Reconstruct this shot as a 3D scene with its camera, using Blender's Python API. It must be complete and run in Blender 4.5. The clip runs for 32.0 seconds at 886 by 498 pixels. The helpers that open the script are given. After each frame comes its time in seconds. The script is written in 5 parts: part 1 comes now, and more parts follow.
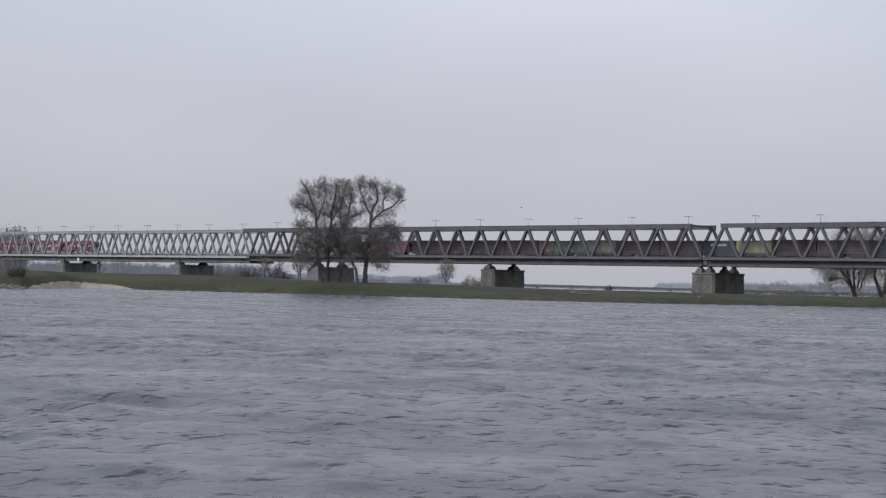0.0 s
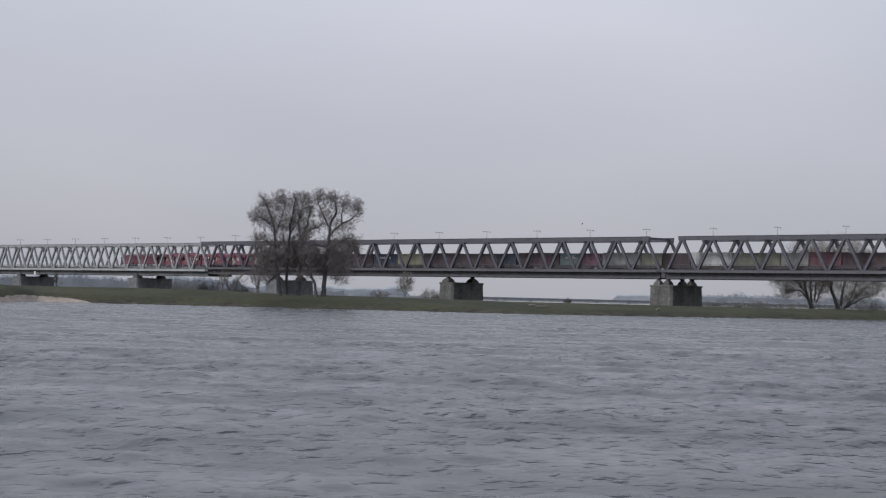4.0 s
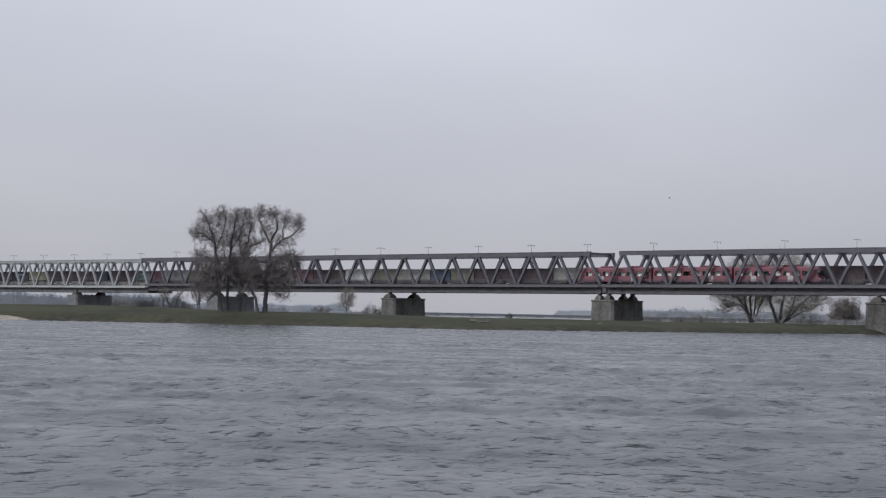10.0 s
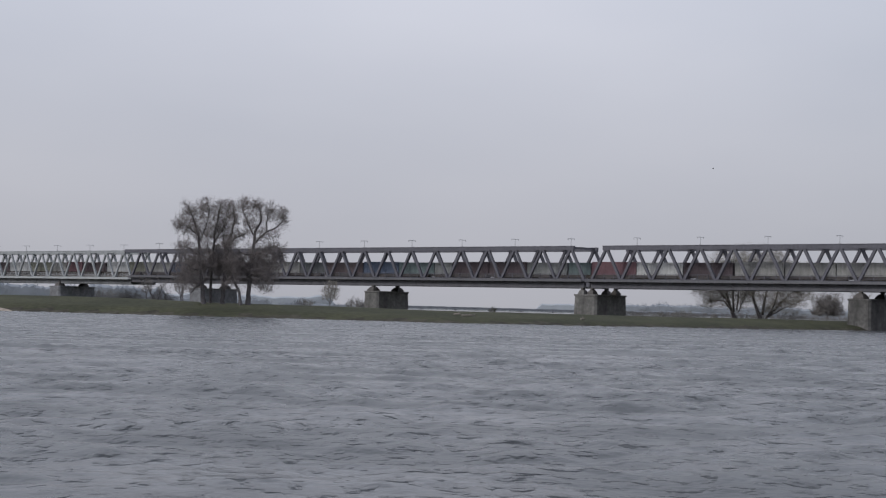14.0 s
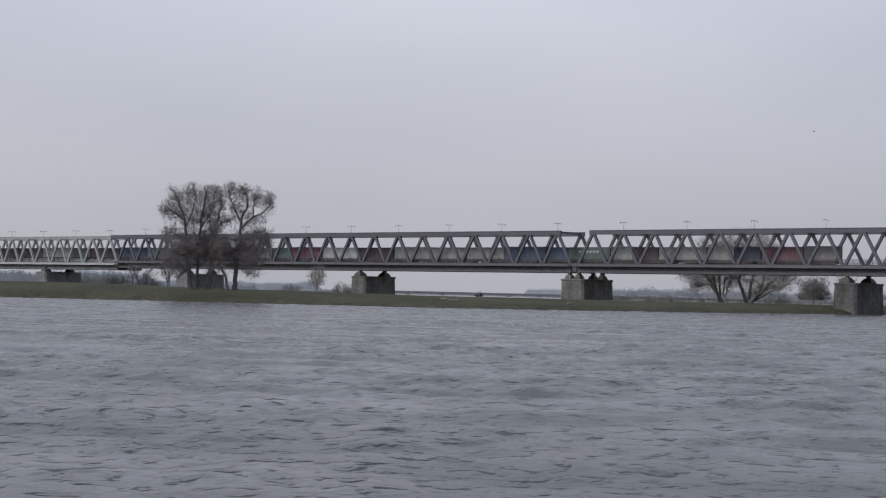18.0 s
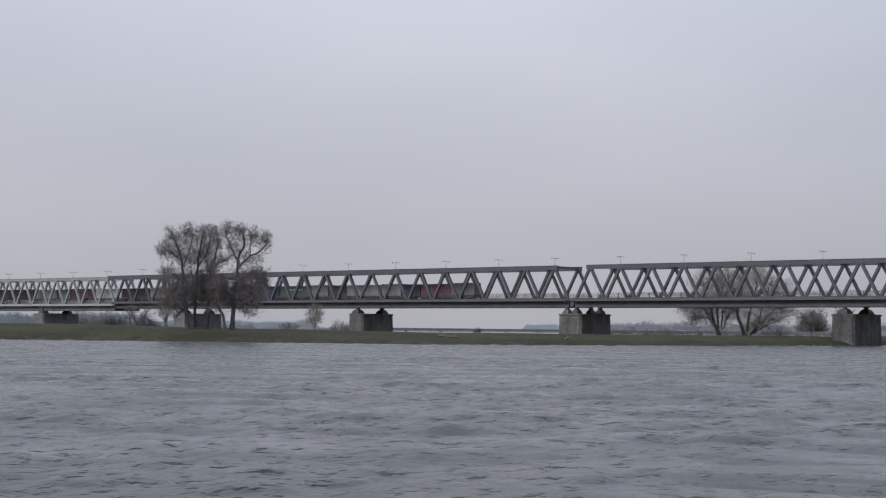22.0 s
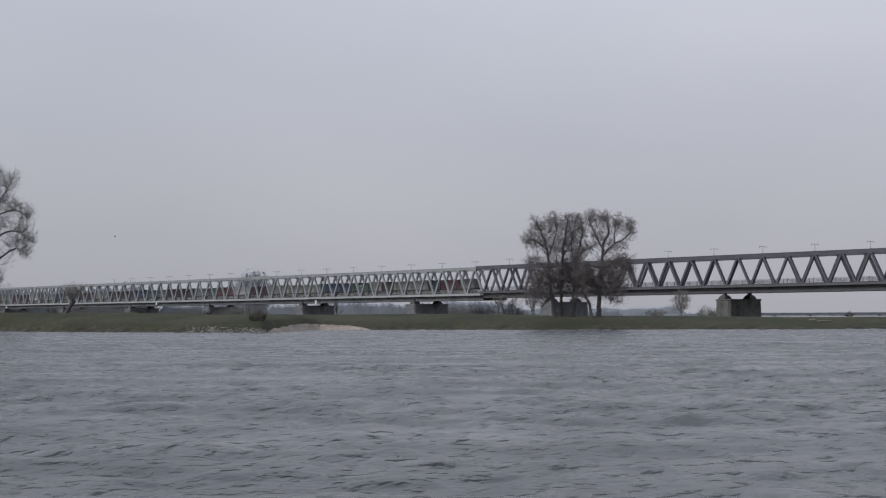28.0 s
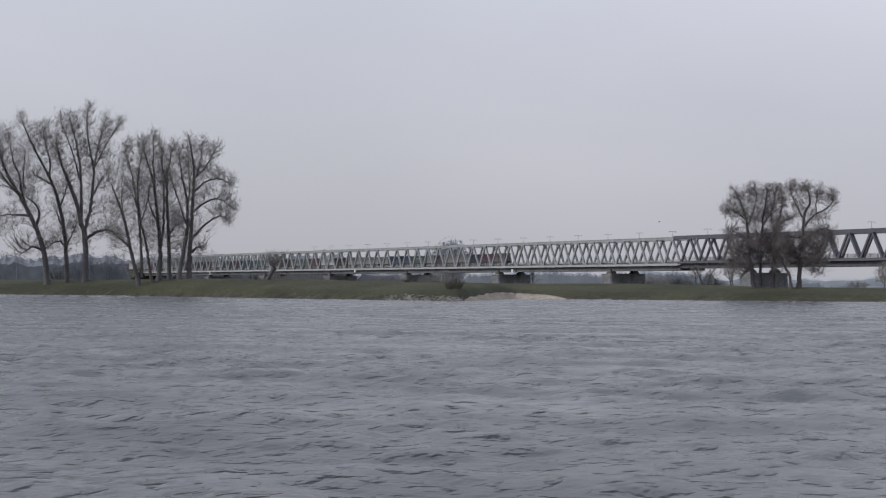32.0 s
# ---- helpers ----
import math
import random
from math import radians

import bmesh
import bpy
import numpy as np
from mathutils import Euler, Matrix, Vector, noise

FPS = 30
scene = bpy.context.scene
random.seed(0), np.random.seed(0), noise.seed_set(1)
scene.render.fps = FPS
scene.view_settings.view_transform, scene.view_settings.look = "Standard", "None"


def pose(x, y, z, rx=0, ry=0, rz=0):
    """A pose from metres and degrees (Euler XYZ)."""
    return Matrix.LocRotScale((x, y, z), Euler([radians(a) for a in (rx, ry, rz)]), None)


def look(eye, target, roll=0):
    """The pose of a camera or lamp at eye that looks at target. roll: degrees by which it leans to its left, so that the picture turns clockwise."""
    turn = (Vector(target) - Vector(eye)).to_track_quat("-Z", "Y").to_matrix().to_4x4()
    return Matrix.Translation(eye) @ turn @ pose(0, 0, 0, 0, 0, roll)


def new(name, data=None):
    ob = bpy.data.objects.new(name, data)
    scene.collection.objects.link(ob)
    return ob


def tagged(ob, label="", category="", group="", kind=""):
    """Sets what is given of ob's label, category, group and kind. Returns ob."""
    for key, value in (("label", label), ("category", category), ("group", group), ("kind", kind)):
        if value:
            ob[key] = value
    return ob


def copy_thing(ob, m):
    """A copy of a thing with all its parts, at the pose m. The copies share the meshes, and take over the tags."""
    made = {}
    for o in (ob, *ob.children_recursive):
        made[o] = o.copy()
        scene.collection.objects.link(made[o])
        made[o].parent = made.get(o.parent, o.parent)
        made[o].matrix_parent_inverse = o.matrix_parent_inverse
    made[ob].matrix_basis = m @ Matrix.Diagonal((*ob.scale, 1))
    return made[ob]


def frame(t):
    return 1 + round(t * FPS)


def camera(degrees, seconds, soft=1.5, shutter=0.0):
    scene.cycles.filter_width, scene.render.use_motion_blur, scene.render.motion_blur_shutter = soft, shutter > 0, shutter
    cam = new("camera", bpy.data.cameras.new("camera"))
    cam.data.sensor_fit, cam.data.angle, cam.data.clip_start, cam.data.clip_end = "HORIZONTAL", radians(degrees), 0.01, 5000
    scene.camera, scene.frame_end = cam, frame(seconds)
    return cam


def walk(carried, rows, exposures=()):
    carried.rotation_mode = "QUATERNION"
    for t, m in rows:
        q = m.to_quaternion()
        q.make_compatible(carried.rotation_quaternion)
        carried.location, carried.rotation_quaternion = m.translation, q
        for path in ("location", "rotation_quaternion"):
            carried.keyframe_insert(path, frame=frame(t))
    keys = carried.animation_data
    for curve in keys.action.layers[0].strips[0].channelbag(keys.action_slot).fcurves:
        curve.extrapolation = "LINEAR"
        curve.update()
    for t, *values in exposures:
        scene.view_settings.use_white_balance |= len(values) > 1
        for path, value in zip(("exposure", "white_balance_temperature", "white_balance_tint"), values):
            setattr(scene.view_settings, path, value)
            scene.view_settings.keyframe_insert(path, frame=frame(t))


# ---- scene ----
EYE = 2.1          # eye over the water
cam = camera(28.73, 32.0, soft=1.25)
PATH = [
    (0, 91.179, -1.431, 3.570),
    (0.5, 91.312, -1.425, 3.565),
    (1, 91.495, -1.466, 3.367),
    (1.5, 91.565, -1.507, 3.011),
    (2, 91.575, -1.434, 2.722),
    (2.5, 91.663, -1.335, 2.529),
    (3, 91.644, -1.166, 2.418),
    (3.5, 91.662, -1.237, 2.353),
    (5.5, 91.512, -1.422, 1.431),
    (6, 91.547, -1.405, 1.159),
    (6.5, 91.606, -1.418, 1.088),
    (7, 91.657, -1.269, 1.066),
    (7.5, 91.729, -1.161, 0.993),
    (8, 91.869, -1.131, 0.837),
    (8.5, 92.008, -0.994, 0.625),
    (9, 92.026, -0.845, 0.551),
    (9.5, 92.118, -0.887, 0.419),
    (10, 92.193, -1.088, 0.279),
    (10.5, 92.204, -1.266, 0.130),
    (11, 92.173, -1.281, 0.116),
    (11.5, 92.016, -1.280, 0.123),
    (12, 91.889, -1.396, 0.118),
    (12.5, 91.917, -1.370, 0.036),
    (13, 91.979, -1.399, -0.048),
    (13.5, 91.982, -1.397, -0.189),
    (14, 91.989, -1.454, -0.275),
    (14.5, 91.987, -1.394, -0.389),
    (16.5, 91.863, -1.490, -0.623),
    (17, 91.708, -1.539, -0.711),
    (17.5, 91.480, -1.391, -0.694),
    (18, 91.501, -1.319, -0.709),
    (18.5, 91.656, -1.363, -0.790),
    (19, 91.768, -1.250, -0.847),
    (19.5, 91.847, -1.092, -0.938),
    (20, 91.931, -0.798, -0.902),
    (20.5, 92.079, -0.747, -0.939),
    (21, 92.278, -0.781, -0.982),
    (21.5, 92.507, -0.713, -0.914),
    (22, 92.709, -0.559, -0.778),
    (22.5, 92.853, -0.660, -0.583),
    (23, 92.974, -0.500, -0.136),
    (23.5, 93.078, -0.559, 0.559),
    (24, 93.057, -0.411, 1.477),
    (24.5, 93.075, -0.289, 3.049),
    (25, 93.055, -0.207, 4.771),
    (25.5, 92.956, -0.273, 6.000),
    (27.5, 92.309, 0.336, 10.335),
    (28, 92.254, 0.286, 11.299),
    (28.5, 92.139, 0.109, 12.509),
    (29, 91.980, -0.026, 13.807),
    (29.5, 91.663, 0.107, 15.046),
    (30, 91.442, -0.002, 16.122),
    (30.5, 91.407, -0.187, 17.006),
    (31, 91.381, -0.071, 17.651),
    (31.5, 91.275, -0.159, 17.903),
    (32, 91.232, -0.239, 17.785),
]
walk(cam, [(t, pose(0, 0, EYE, rx, ry, rz)) for t, rx, ry, rz in PATH], exposures=[(0, 0.15, 6500, 10), (1.2, 0.15, 6500, 10), (3, 0.03, 6500, 10), (7, 0.05, 6500, 10), (10, 0.08, 6500, 10), (13, 0.03, 6500, 10), (19, 0.05, 6500, 10), (22, 0.02, 6500, 10), (25, -0.17, 6500, 10), (28, -0.08, 6520, 10), (29.5, 0.0, 6570, 10), (32, 0.12, 6570, 10)])

# ---- light: an overcast winter day ----
world = bpy.data.worlds.new("overcast_sky")
scene.world = world
world.use_nodes = True
wn, wl = world.node_tree.nodes, world.node_tree.links
wn.clear()
SUN_EL, SUN_AZ = radians(33), radians(-118)
sky = wn.new("ShaderNodeTexSky")
sky.sky_type, sky.sun_disc = "NISHITA", False
sky.sun_elevation, sky.sun_rotation = SUN_EL, SUN_AZ
sky.air_density, sky.dust_density, sky.ozone_density = 1.0, 4.0, 1.5
coord = wn.new("ShaderNodeTexCoord")
mapping = wn.new("ShaderNodeMapping")
mapping.inputs["Scale"].default_value = (1.0, 1.0, 2.6)
clouds = wn.new("ShaderNodeTexNoise")
clouds.inputs["Scale"].default_value, clouds.inputs["Detail"].default_value = 3.2, 4.0
clouds.inputs["Roughness"].default_value = 0.45
ramp = wn.new("ShaderNodeValToRGB")
ramp.color_ramp.elements[0].position, ramp.color_ramp.elements[0].color = 0.3, (4.42, 4.6, 5.22, 1)
ramp.color_ramp.elements[1].position, ramp.color_ramp.elements[1].color = 0.72, (5.03, 5.15, 5.72, 1)
mix = wn.new("ShaderNodeMixRGB")
mix.inputs["Fac"].default_value = 0.93
back = wn.new("ShaderNodeBackground")
back.inputs["Strength"].default_value = 0.1
wout = wn.new("ShaderNodeOutputWorld")
wl.new(coord.outputs["Generated"], mapping.inputs["Vector"])
wl.new(mapping.outputs["Vector"], clouds.inputs["Vector"])
wl.new(clouds.outputs["Fac"], ramp.inputs["Fac"])
wl.new(sky.outputs["Color"], mix.inputs["Color1"])
sep = wn.new("ShaderNodeSeparateXYZ")
wl.new(coord.outputs["Generated"], sep.inputs["Vector"])
climb = wn.new("ShaderNodeMapRange")     # an overcast sky brightens towards the zenith
climb.inputs["From Min"].default_value, climb.inputs["From Max"].default_value = 0.0, 0.22
climb.inputs["To Min"].default_value, climb.inputs["To Max"].default_value = 0.88, 1.33
wl.new(sep.outputs["Z"], climb.inputs["Value"])
lift = wn.new("ShaderNodeVectorMath")
lift.operation = "SCALE"
haze = wn.new("ShaderNodeMapRange")
haze.inputs["From Min"].default_value, haze.inputs["From Max"].default_value = 0.0, 0.2
wl.new(sep.outputs["Z"], haze.inputs["Value"])
warmth = wn.new("ShaderNodeMixRGB")
warmth.inputs["Color1"].default_value, warmth.inputs["Color2"].default_value = (1.015, 1.0, 0.985, 1), (0.983, 1.0, 1.02, 1)
wl.new(haze.outputs["Result"], warmth.inputs["Fac"])
warm = wn.new("ShaderNodeVectorMath")
warm.operation = "MULTIPLY"
wl.new(ramp.outputs["Color"], warm.inputs[0])
wl.new(warmth.outputs["Color"], warm.inputs[1])
wl.new(warm.outputs["Vector"], lift.inputs[0])
wl.new(climb.outputs["Result"], lift.inputs["Scale"])
glow_dir = wn.new("ShaderNodeVectorMath")     # the cloud is thinner and warmer over the bridge
glow_dir.operation = "DOT_PRODUCT"
glow_dir.inputs[1].default_value = (math.sin(radians(-2)) * 0.99, math.cos(radians(-2)) * 0.99, 0.14)
wl.new(coord.outputs["Generated"], glow_dir.inputs[0])
glow = wn.new("ShaderNodeMapRange")
glow.interpolation_type = "SMOOTHSTEP"
glow.inputs["From Min"].default_value, glow.inputs["From Max"].default_value = 0.935, 1.0
wl.new(glow_dir.outputs["Value"], glow.inputs["Value"])
tint = wn.new("ShaderNodeMixRGB")
tint.inputs["Color1"].default_value, tint.inputs["Color2"].default_value = (0.965, 0.967, 0.97, 1), (1.05, 1.042, 1.042, 1)
wl.new(glow.outputs["Result"], tint.inputs["Fac"])
veil = wn.new("ShaderNodeVectorMath")
veil.operation = "MULTIPLY"
wl.new(lift.outputs["Vector"], veil.inputs[0])
wl.new(tint.outputs["Color"], veil.inputs[1])
wl.new(veil.outputs["Vector"], mix.inputs["Color2"])
wl.new(mix.outputs["Color"], back.inputs["Color"])
wl.new(back.outputs["Background"], wout.inputs["Surface"])
sun_data = bpy.data.lights.new("sun", "SUN")
sun_data.energy, sun_data.angle, sun_data.color = 1.5, radians(14), (1.0, 0.98, 0.95)
sun = new("sun", sun_data)
sun.matrix_world = look((0, 0, 200), (0 - math.sin(SUN_AZ) * 100 * math.cos(SUN_EL), -math.cos(SUN_AZ) * 100 * math.cos(SUN_EL), 200 - 100 * math.sin(SUN_EL)))


# ---- materials ----
def material(name, colour, rough=0.7, metal=0.0, grain=0.25, scale=4.0, big=0.15, big_scale=0.4, bump=0.15, spec=0.4, per_object=0.0, streak=0.0):
    """A surface with grain at a small and stains at a large scale; streak adds rain streaks that run down."""
    m = bpy.data.materials.new(name)
    m.use_nodes = True
    ns, ls = m.node_tree.nodes, m.node_tree.links
    b = ns["Principled BSDF"]
    b.inputs["Roughness"].default_value, b.inputs["Metallic"].default_value = rough, metal
    b.inputs["Specular IOR Level"].default_value = spec
    tc = ns.new("ShaderNodeTexCoord")
    n1 = ns.new("ShaderNodeTexNoise")
    n1.inputs["Scale"].default_value, n1.inputs["Detail"].default_value = scale, 6.0
    n2 = ns.new("ShaderNodeTexNoise")
    n2.inputs["Scale"].default_value, n2.inputs["Detail"].default_value = big_scale, 3.0
    ls.new(tc.outputs["Object"], n1.inputs["Vector"])
    ls.new(tc.outputs["Object"], n2.inputs["Vector"])
    total = None

    def add(socket, amount):
        nonlocal total
        mr = ns.new("ShaderNodeMapRange")
        mr.inputs["From Min"].default_value, mr.inputs["From Max"].default_value = 0.25, 0.75
        mr.inputs["To Min"].default_value, mr.inputs["To Max"].default_value = 1 - amount, 1 + amount
        ls.new(socket, mr.inputs["Value"])
        if total is None:
            total = mr.outputs["Result"]
        else:
            mu = ns.new("ShaderNodeMath")
            mu.operation = "MULTIPLY"
            ls.new(total, mu.inputs[0])
            ls.new(mr.outputs["Result"], mu.inputs[1])
            total = mu.outputs["Value"]

    add(n1.outputs["Fac"], grain)
    add(n2.outputs["Fac"], big)
    if streak:
        mp = ns.new("ShaderNodeMapping")
        mp.inputs["Scale"].default_value = (2.2, 2.2, 0.12)
        n3 = ns.new("ShaderNodeTexNoise")
        n3.inputs["Scale"].default_value, n3.inputs["Detail"].default_value = 1.0, 4.0
        ls.new(tc.outputs["Object"], mp.inputs["Vector"])
        ls.new(mp.outputs["Vector"], n3.inputs["Vector"])
        add(n3.outputs["Fac"], streak)
    if per_object:
        oi = ns.new("ShaderNodeObjectInfo")
        mr = ns.new("ShaderNodeMapRange")
        mr.inputs["From Min"].default_value, mr.inputs["From Max"].default_value = 0.0, 1.0
        mr.inputs["To Min"].default_value, mr.inputs["To Max"].default_value = 1 - per_object, 1 + per_object
        ls.new(oi.outputs["Random"], mr.inputs["Value"])
        mu = ns.new("ShaderNodeMath")
        mu.operation = "MULTIPLY"
        ls.new(total, mu.inputs[0])
        ls.new(mr.outputs["Result"], mu.inputs[1])
        total = mu.outputs["Value"]
    vm = ns.new("ShaderNodeVectorMath")
    vm.operation = "SCALE"
    vm.inputs[0].default_value = colour
    ls.new(total, vm.inputs["Scale"])
    ls.new(vm.outputs["Vector"], b.inputs["Base Color"])
    if bump:
        bp = ns.new("ShaderNodeBump")
        bp.inputs["Strength"].default_value, bp.inputs["Distance"].default_value = bump, 0.05
        ls.new(n1.outputs["Fac"], bp.inputs["Height"])
        ls.new(bp.outputs["Normal"], b.inputs["Normal"])
    return m


def two_tone(name, a, c, scale, contrast=(0.4, 0.6), rough=0.9, detail=8.0, fine=6.0, bump=0.4):
    """Ground cover: two colours in patches, with fine grain over both."""
    m = bpy.data.materials.new(name)
    m.use_nodes = True
    ns, ls = m.node_tree.nodes, m.node_tree.links
    b = ns["Principled BSDF"]
    b.inputs["Roughness"].default_value, b.inputs["Specular IOR Level"].default_value = rough, 0.15
    tc = ns.new("ShaderNodeTexCoord")
    n1, n2 = ns.new("ShaderNodeTexNoise"), ns.new("ShaderNodeTexNoise")
    n1.inputs["Scale"].default_value, n1.inputs["Detail"].default_value = scale, detail
    n2.inputs["Scale"].default_value, n2.inputs["Detail"].default_value = fine, 5.0
    cr = ns.new("ShaderNodeValToRGB")
    cr.color_ramp.elements[0].position, cr.color_ramp.elements[0].color = contrast[0], (*a, 1)
    cr.color_ramp.elements[1].position, cr.color_ramp.elements[1].color = contrast[1], (*c, 1)
    mr = ns.new("ShaderNodeMapRange")
    mr.inputs["From Min"].default_value, mr.inputs["From Max"].default_value = 0.25, 0.75
    mr.inputs["To Min"].default_value, mr.inputs["To Max"].default_value = 0.6, 1.4
    vm = ns.new("ShaderNodeVectorMath")
    vm.operation = "SCALE"
    bp = ns.new("ShaderNodeBump")
    bp.inputs["Strength"].default_value, bp.inputs["Distance"].default_value = bump, 0.15
    for nn in (n1, n2):
        ls.new(tc.outputs["Object"], nn.inputs["Vector"])
    ls.new(n1.outputs["Fac"], cr.inputs["Fac"])
    ls.new(cr.outputs["Color"], vm.inputs[0])
    ls.new(n2.outputs["Fac"], mr.inputs["Value"])
    ls.new(mr.outputs["Result"], vm.inputs["Scale"])
    ls.new(vm.outputs["Vector"], b.inputs["Base Color"])
    ls.new(n2.outputs["Fac"], bp.inputs["Height"])
    ls.new(bp.outputs["Normal"], b.inputs["Normal"])
    return m


GRASS = two_tone("winter_grass", (0.041, 0.044, 0.027), (0.061, 0.063, 0.038), 0.06, fine=1.2)
MUD = two_tone("wet_bank_mud", (0.035, 0.032, 0.026), (0.075, 0.07, 0.055), 0.4, fine=2.0)
SAND = two_tone("pale_river_sand", (0.25, 0.215, 0.185), (0.34, 0.295, 0.255), 0.15, fine=1.5)
STONE = material("groyne_stone", (0.19, 0.18, 0.165), 0.85, grain=0.35, scale=3.0, per_object=0.35)
CONCRETE = material("weathered_pier_masonry", (0.142, 0.139, 0.135), 0.9, grain=0.3, scale=1.6, big=0.42, big_scale=0.3, streak=0.22)
DAMP_STONE = material("damp_mottled_pier_stone", (0.098, 0.095, 0.093), 0.75, grain=0.4, scale=1.3, big=0.5, big_scale=0.28, streak=0.3)
# flood pier brick, paler and bluer: distance haze put into its colour
BRICK_HAZED = material("hazed_pier_brick", (0.2, 0.205, 0.22), 0.9, grain=0.3, scale=1.6, big=0.35, big_scale=0.3, streak=0.2)
STEEL_DARK = material("dark_grey_bridge_paint", (0.097, 0.096, 0.117), 0.55, grain=0.12, scale=2.0, big=0.15, big_scale=0.15, bump=0.03, streak=0.12)
STEEL_LIGHT = material("pale_grey_bridge_paint", (0.29, 0.305, 0.32), 0.5, grain=0.10, scale=2.0, big=0.14, big_scale=0.15, bump=0.03, streak=0.12)
STEEL_PALE = material("near_white_edge_paint", (0.37, 0.385, 0.40), 0.5, grain=0.1, big=0.15, bump=0.02)
FOOTWAY_EDGE = material("grey_footway_plate", (0.115, 0.115, 0.13), 0.55, grain=0.12, scale=2.0, big=0.15, big_scale=0.15, bump=0.03, streak=0.15)
# pale span paint darkened in its colour for the shadow below the footway
STEEL_GIRDER = material("shadow_grey_girder_paint", (0.15, 0.156, 0.168), 0.6, grain=0.15, scale=2.0, big=0.2, big_scale=0.15, bump=0.03, streak=0.25)
STEEL_UNDER = material("under_deck_steel", (0.105, 0.104, 0.12), 0.6, grain=0.2, big=0.2, bump=0.03)
GALVANISED = material("galvanised_steel", (0.34, 0.35, 0.365), 0.55, 0.2, grain=0.1, bump=0.02)
BEARING = material("rusty_cast_bearing", (0.085, 0.078, 0.075), 0.7, grain=0.3, bump=0.1)
BALLAST = two_tone("track_ballast", (0.11, 0.10, 0.09), (0.17, 0.155, 0.14), 1.5, fine=8.0)
RAIL = material("steel_rail", (0.2, 0.17, 0.15), 0.4, 0.8, grain=0.1, bump=0.0)
BARK = material("grey_brown_bark", (0.105, 0.098, 0.103), 0.9, grain=0.35, scale=6.0, bump=0.3)
TWIG = material("bare_twigs", (0.18, 0.168, 0.165), 0.9, grain=0.2, scale=2.0, bump=0.0)
TWIG_BUD = material("budding_twigs", (0.175, 0.157, 0.157), 0.9, grain=0.2, scale=2.0, bump=0.0)
TWIG_WILLOW = material("pale_willow_twigs", (0.215, 0.20, 0.18), 0.9, grain=0.2, scale=2.0, bump=0.0)
REED = material("dark_bank_scrub", (0.07, 0.065, 0.052), 0.9, grain=0.3, bump=0.0)


def water_material():
    m = bpy.data.materials.new("river_water")
    m.use_nodes = True
    ns, ls = m.node_tree.nodes, m.node_tree.links
    b = ns["Principled BSDF"]
    b.inputs["Base Color"].default_value = (0.054, 0.060, 0.067, 1)
    b.inputs["Roughness"].default_value, b.inputs["IOR"].default_value = 0.2, 1.33
    tc = ns.new("ShaderNodeTexCoord")

    def noise_at(scale, stretch, detail, rough=0.5):
        mp = ns.new("ShaderNodeMapping")
        mp.inputs["Scale"].default_value = stretch
        mp.inputs["Rotation"].default_value = (0, 0, radians(8))
        nz = ns.new("ShaderNodeTexNoise")
        nz.inputs["Scale"].default_value, nz.inputs["Detail"].default_value, nz.inputs["Roughness"].default_value = scale, detail, rough
        ls.new(tc.outputs["Object"], mp.inputs["Vector"])
        ls.new(mp.outputs["Vector"], nz.inputs["Vector"])
        return nz.outputs["Fac"]

    def remap(socket, a, b, lo, hi):
        mr = ns.new("ShaderNodeMapRange")
        mr.inputs["From Min"].default_value, mr.inputs["From Max"].default_value = a, b
        mr.inputs["To Min"].default_value, mr.inputs["To Max"].default_value = lo, hi
        ls.new(socket, mr.inputs["Value"])
        return mr.outputs["Result"]

    # gusts ruffle the water in patches; between them it lies smoother
    patch = remap(noise_at(0.06, (0.7, 0.9, 1), 5.0, 0.65), 0.40, 0.60, 0.3, 1.1)
    ls.new(remap(noise_at(0.25, (0.6, 0.9, 1), 4.0, 0.6), 0.35, 0.65, 0.19, 0.36), b.inputs["Roughness"])
    b1, b2 = ns.new("ShaderNodeBump"), ns.new("ShaderNodeBump")
    b1.inputs["Distance"].default_value, b2.inputs["Distance"].default_value = 0.17, 0.145
    ls.new(patch, b1.inputs["Strength"])
    ls.new(patch, b2.inputs["Strength"])
    ls.new(noise_at(1.1, (1.2, 0.8, 1), 3.0, 0.5), b1.inputs["Height"])
    ls.new(remap(noise_at(2.0, (1.3, 0.8, 1), 2.0, 0.5), 0.54, 0.74, 0.0, 1.0), b2.inputs["Height"])
    ls.new(b1.outputs["Normal"], b2.inputs["Normal"])
    ls.new(b2.outputs["Normal"], b.inputs["Normal"])
    return m


WATER = water_material()


# ---- mesh helpers ----
def mesh_of(name, verts, faces, mats, smooth=False, index=None):
    me = bpy.data.meshes.new(name)
    me.from_pydata([tuple(map(float, v)) for v in verts], [], [tuple(map(int, fc)) for fc in faces])
    for m in (mats if isinstance(mats, (list, tuple)) else [mats]):
        me.materials.append(m)
    if index is not None:
        me.polygons.foreach_set("material_index", [int(i) for i in index])
    if smooth:
        me.polygons.foreach_set("use_smooth", [True] * len(me.polygons))
    me.update()
    return me


def part_mesh(name, me, parent, m=None, label=""):
    """One mesh object under a thing or part; m is its pose in the parent's space."""
    ob = new(name, me)
    ob.parent = parent
    if m is not None:
        ob.matrix_basis = m
    return tagged(ob, label)


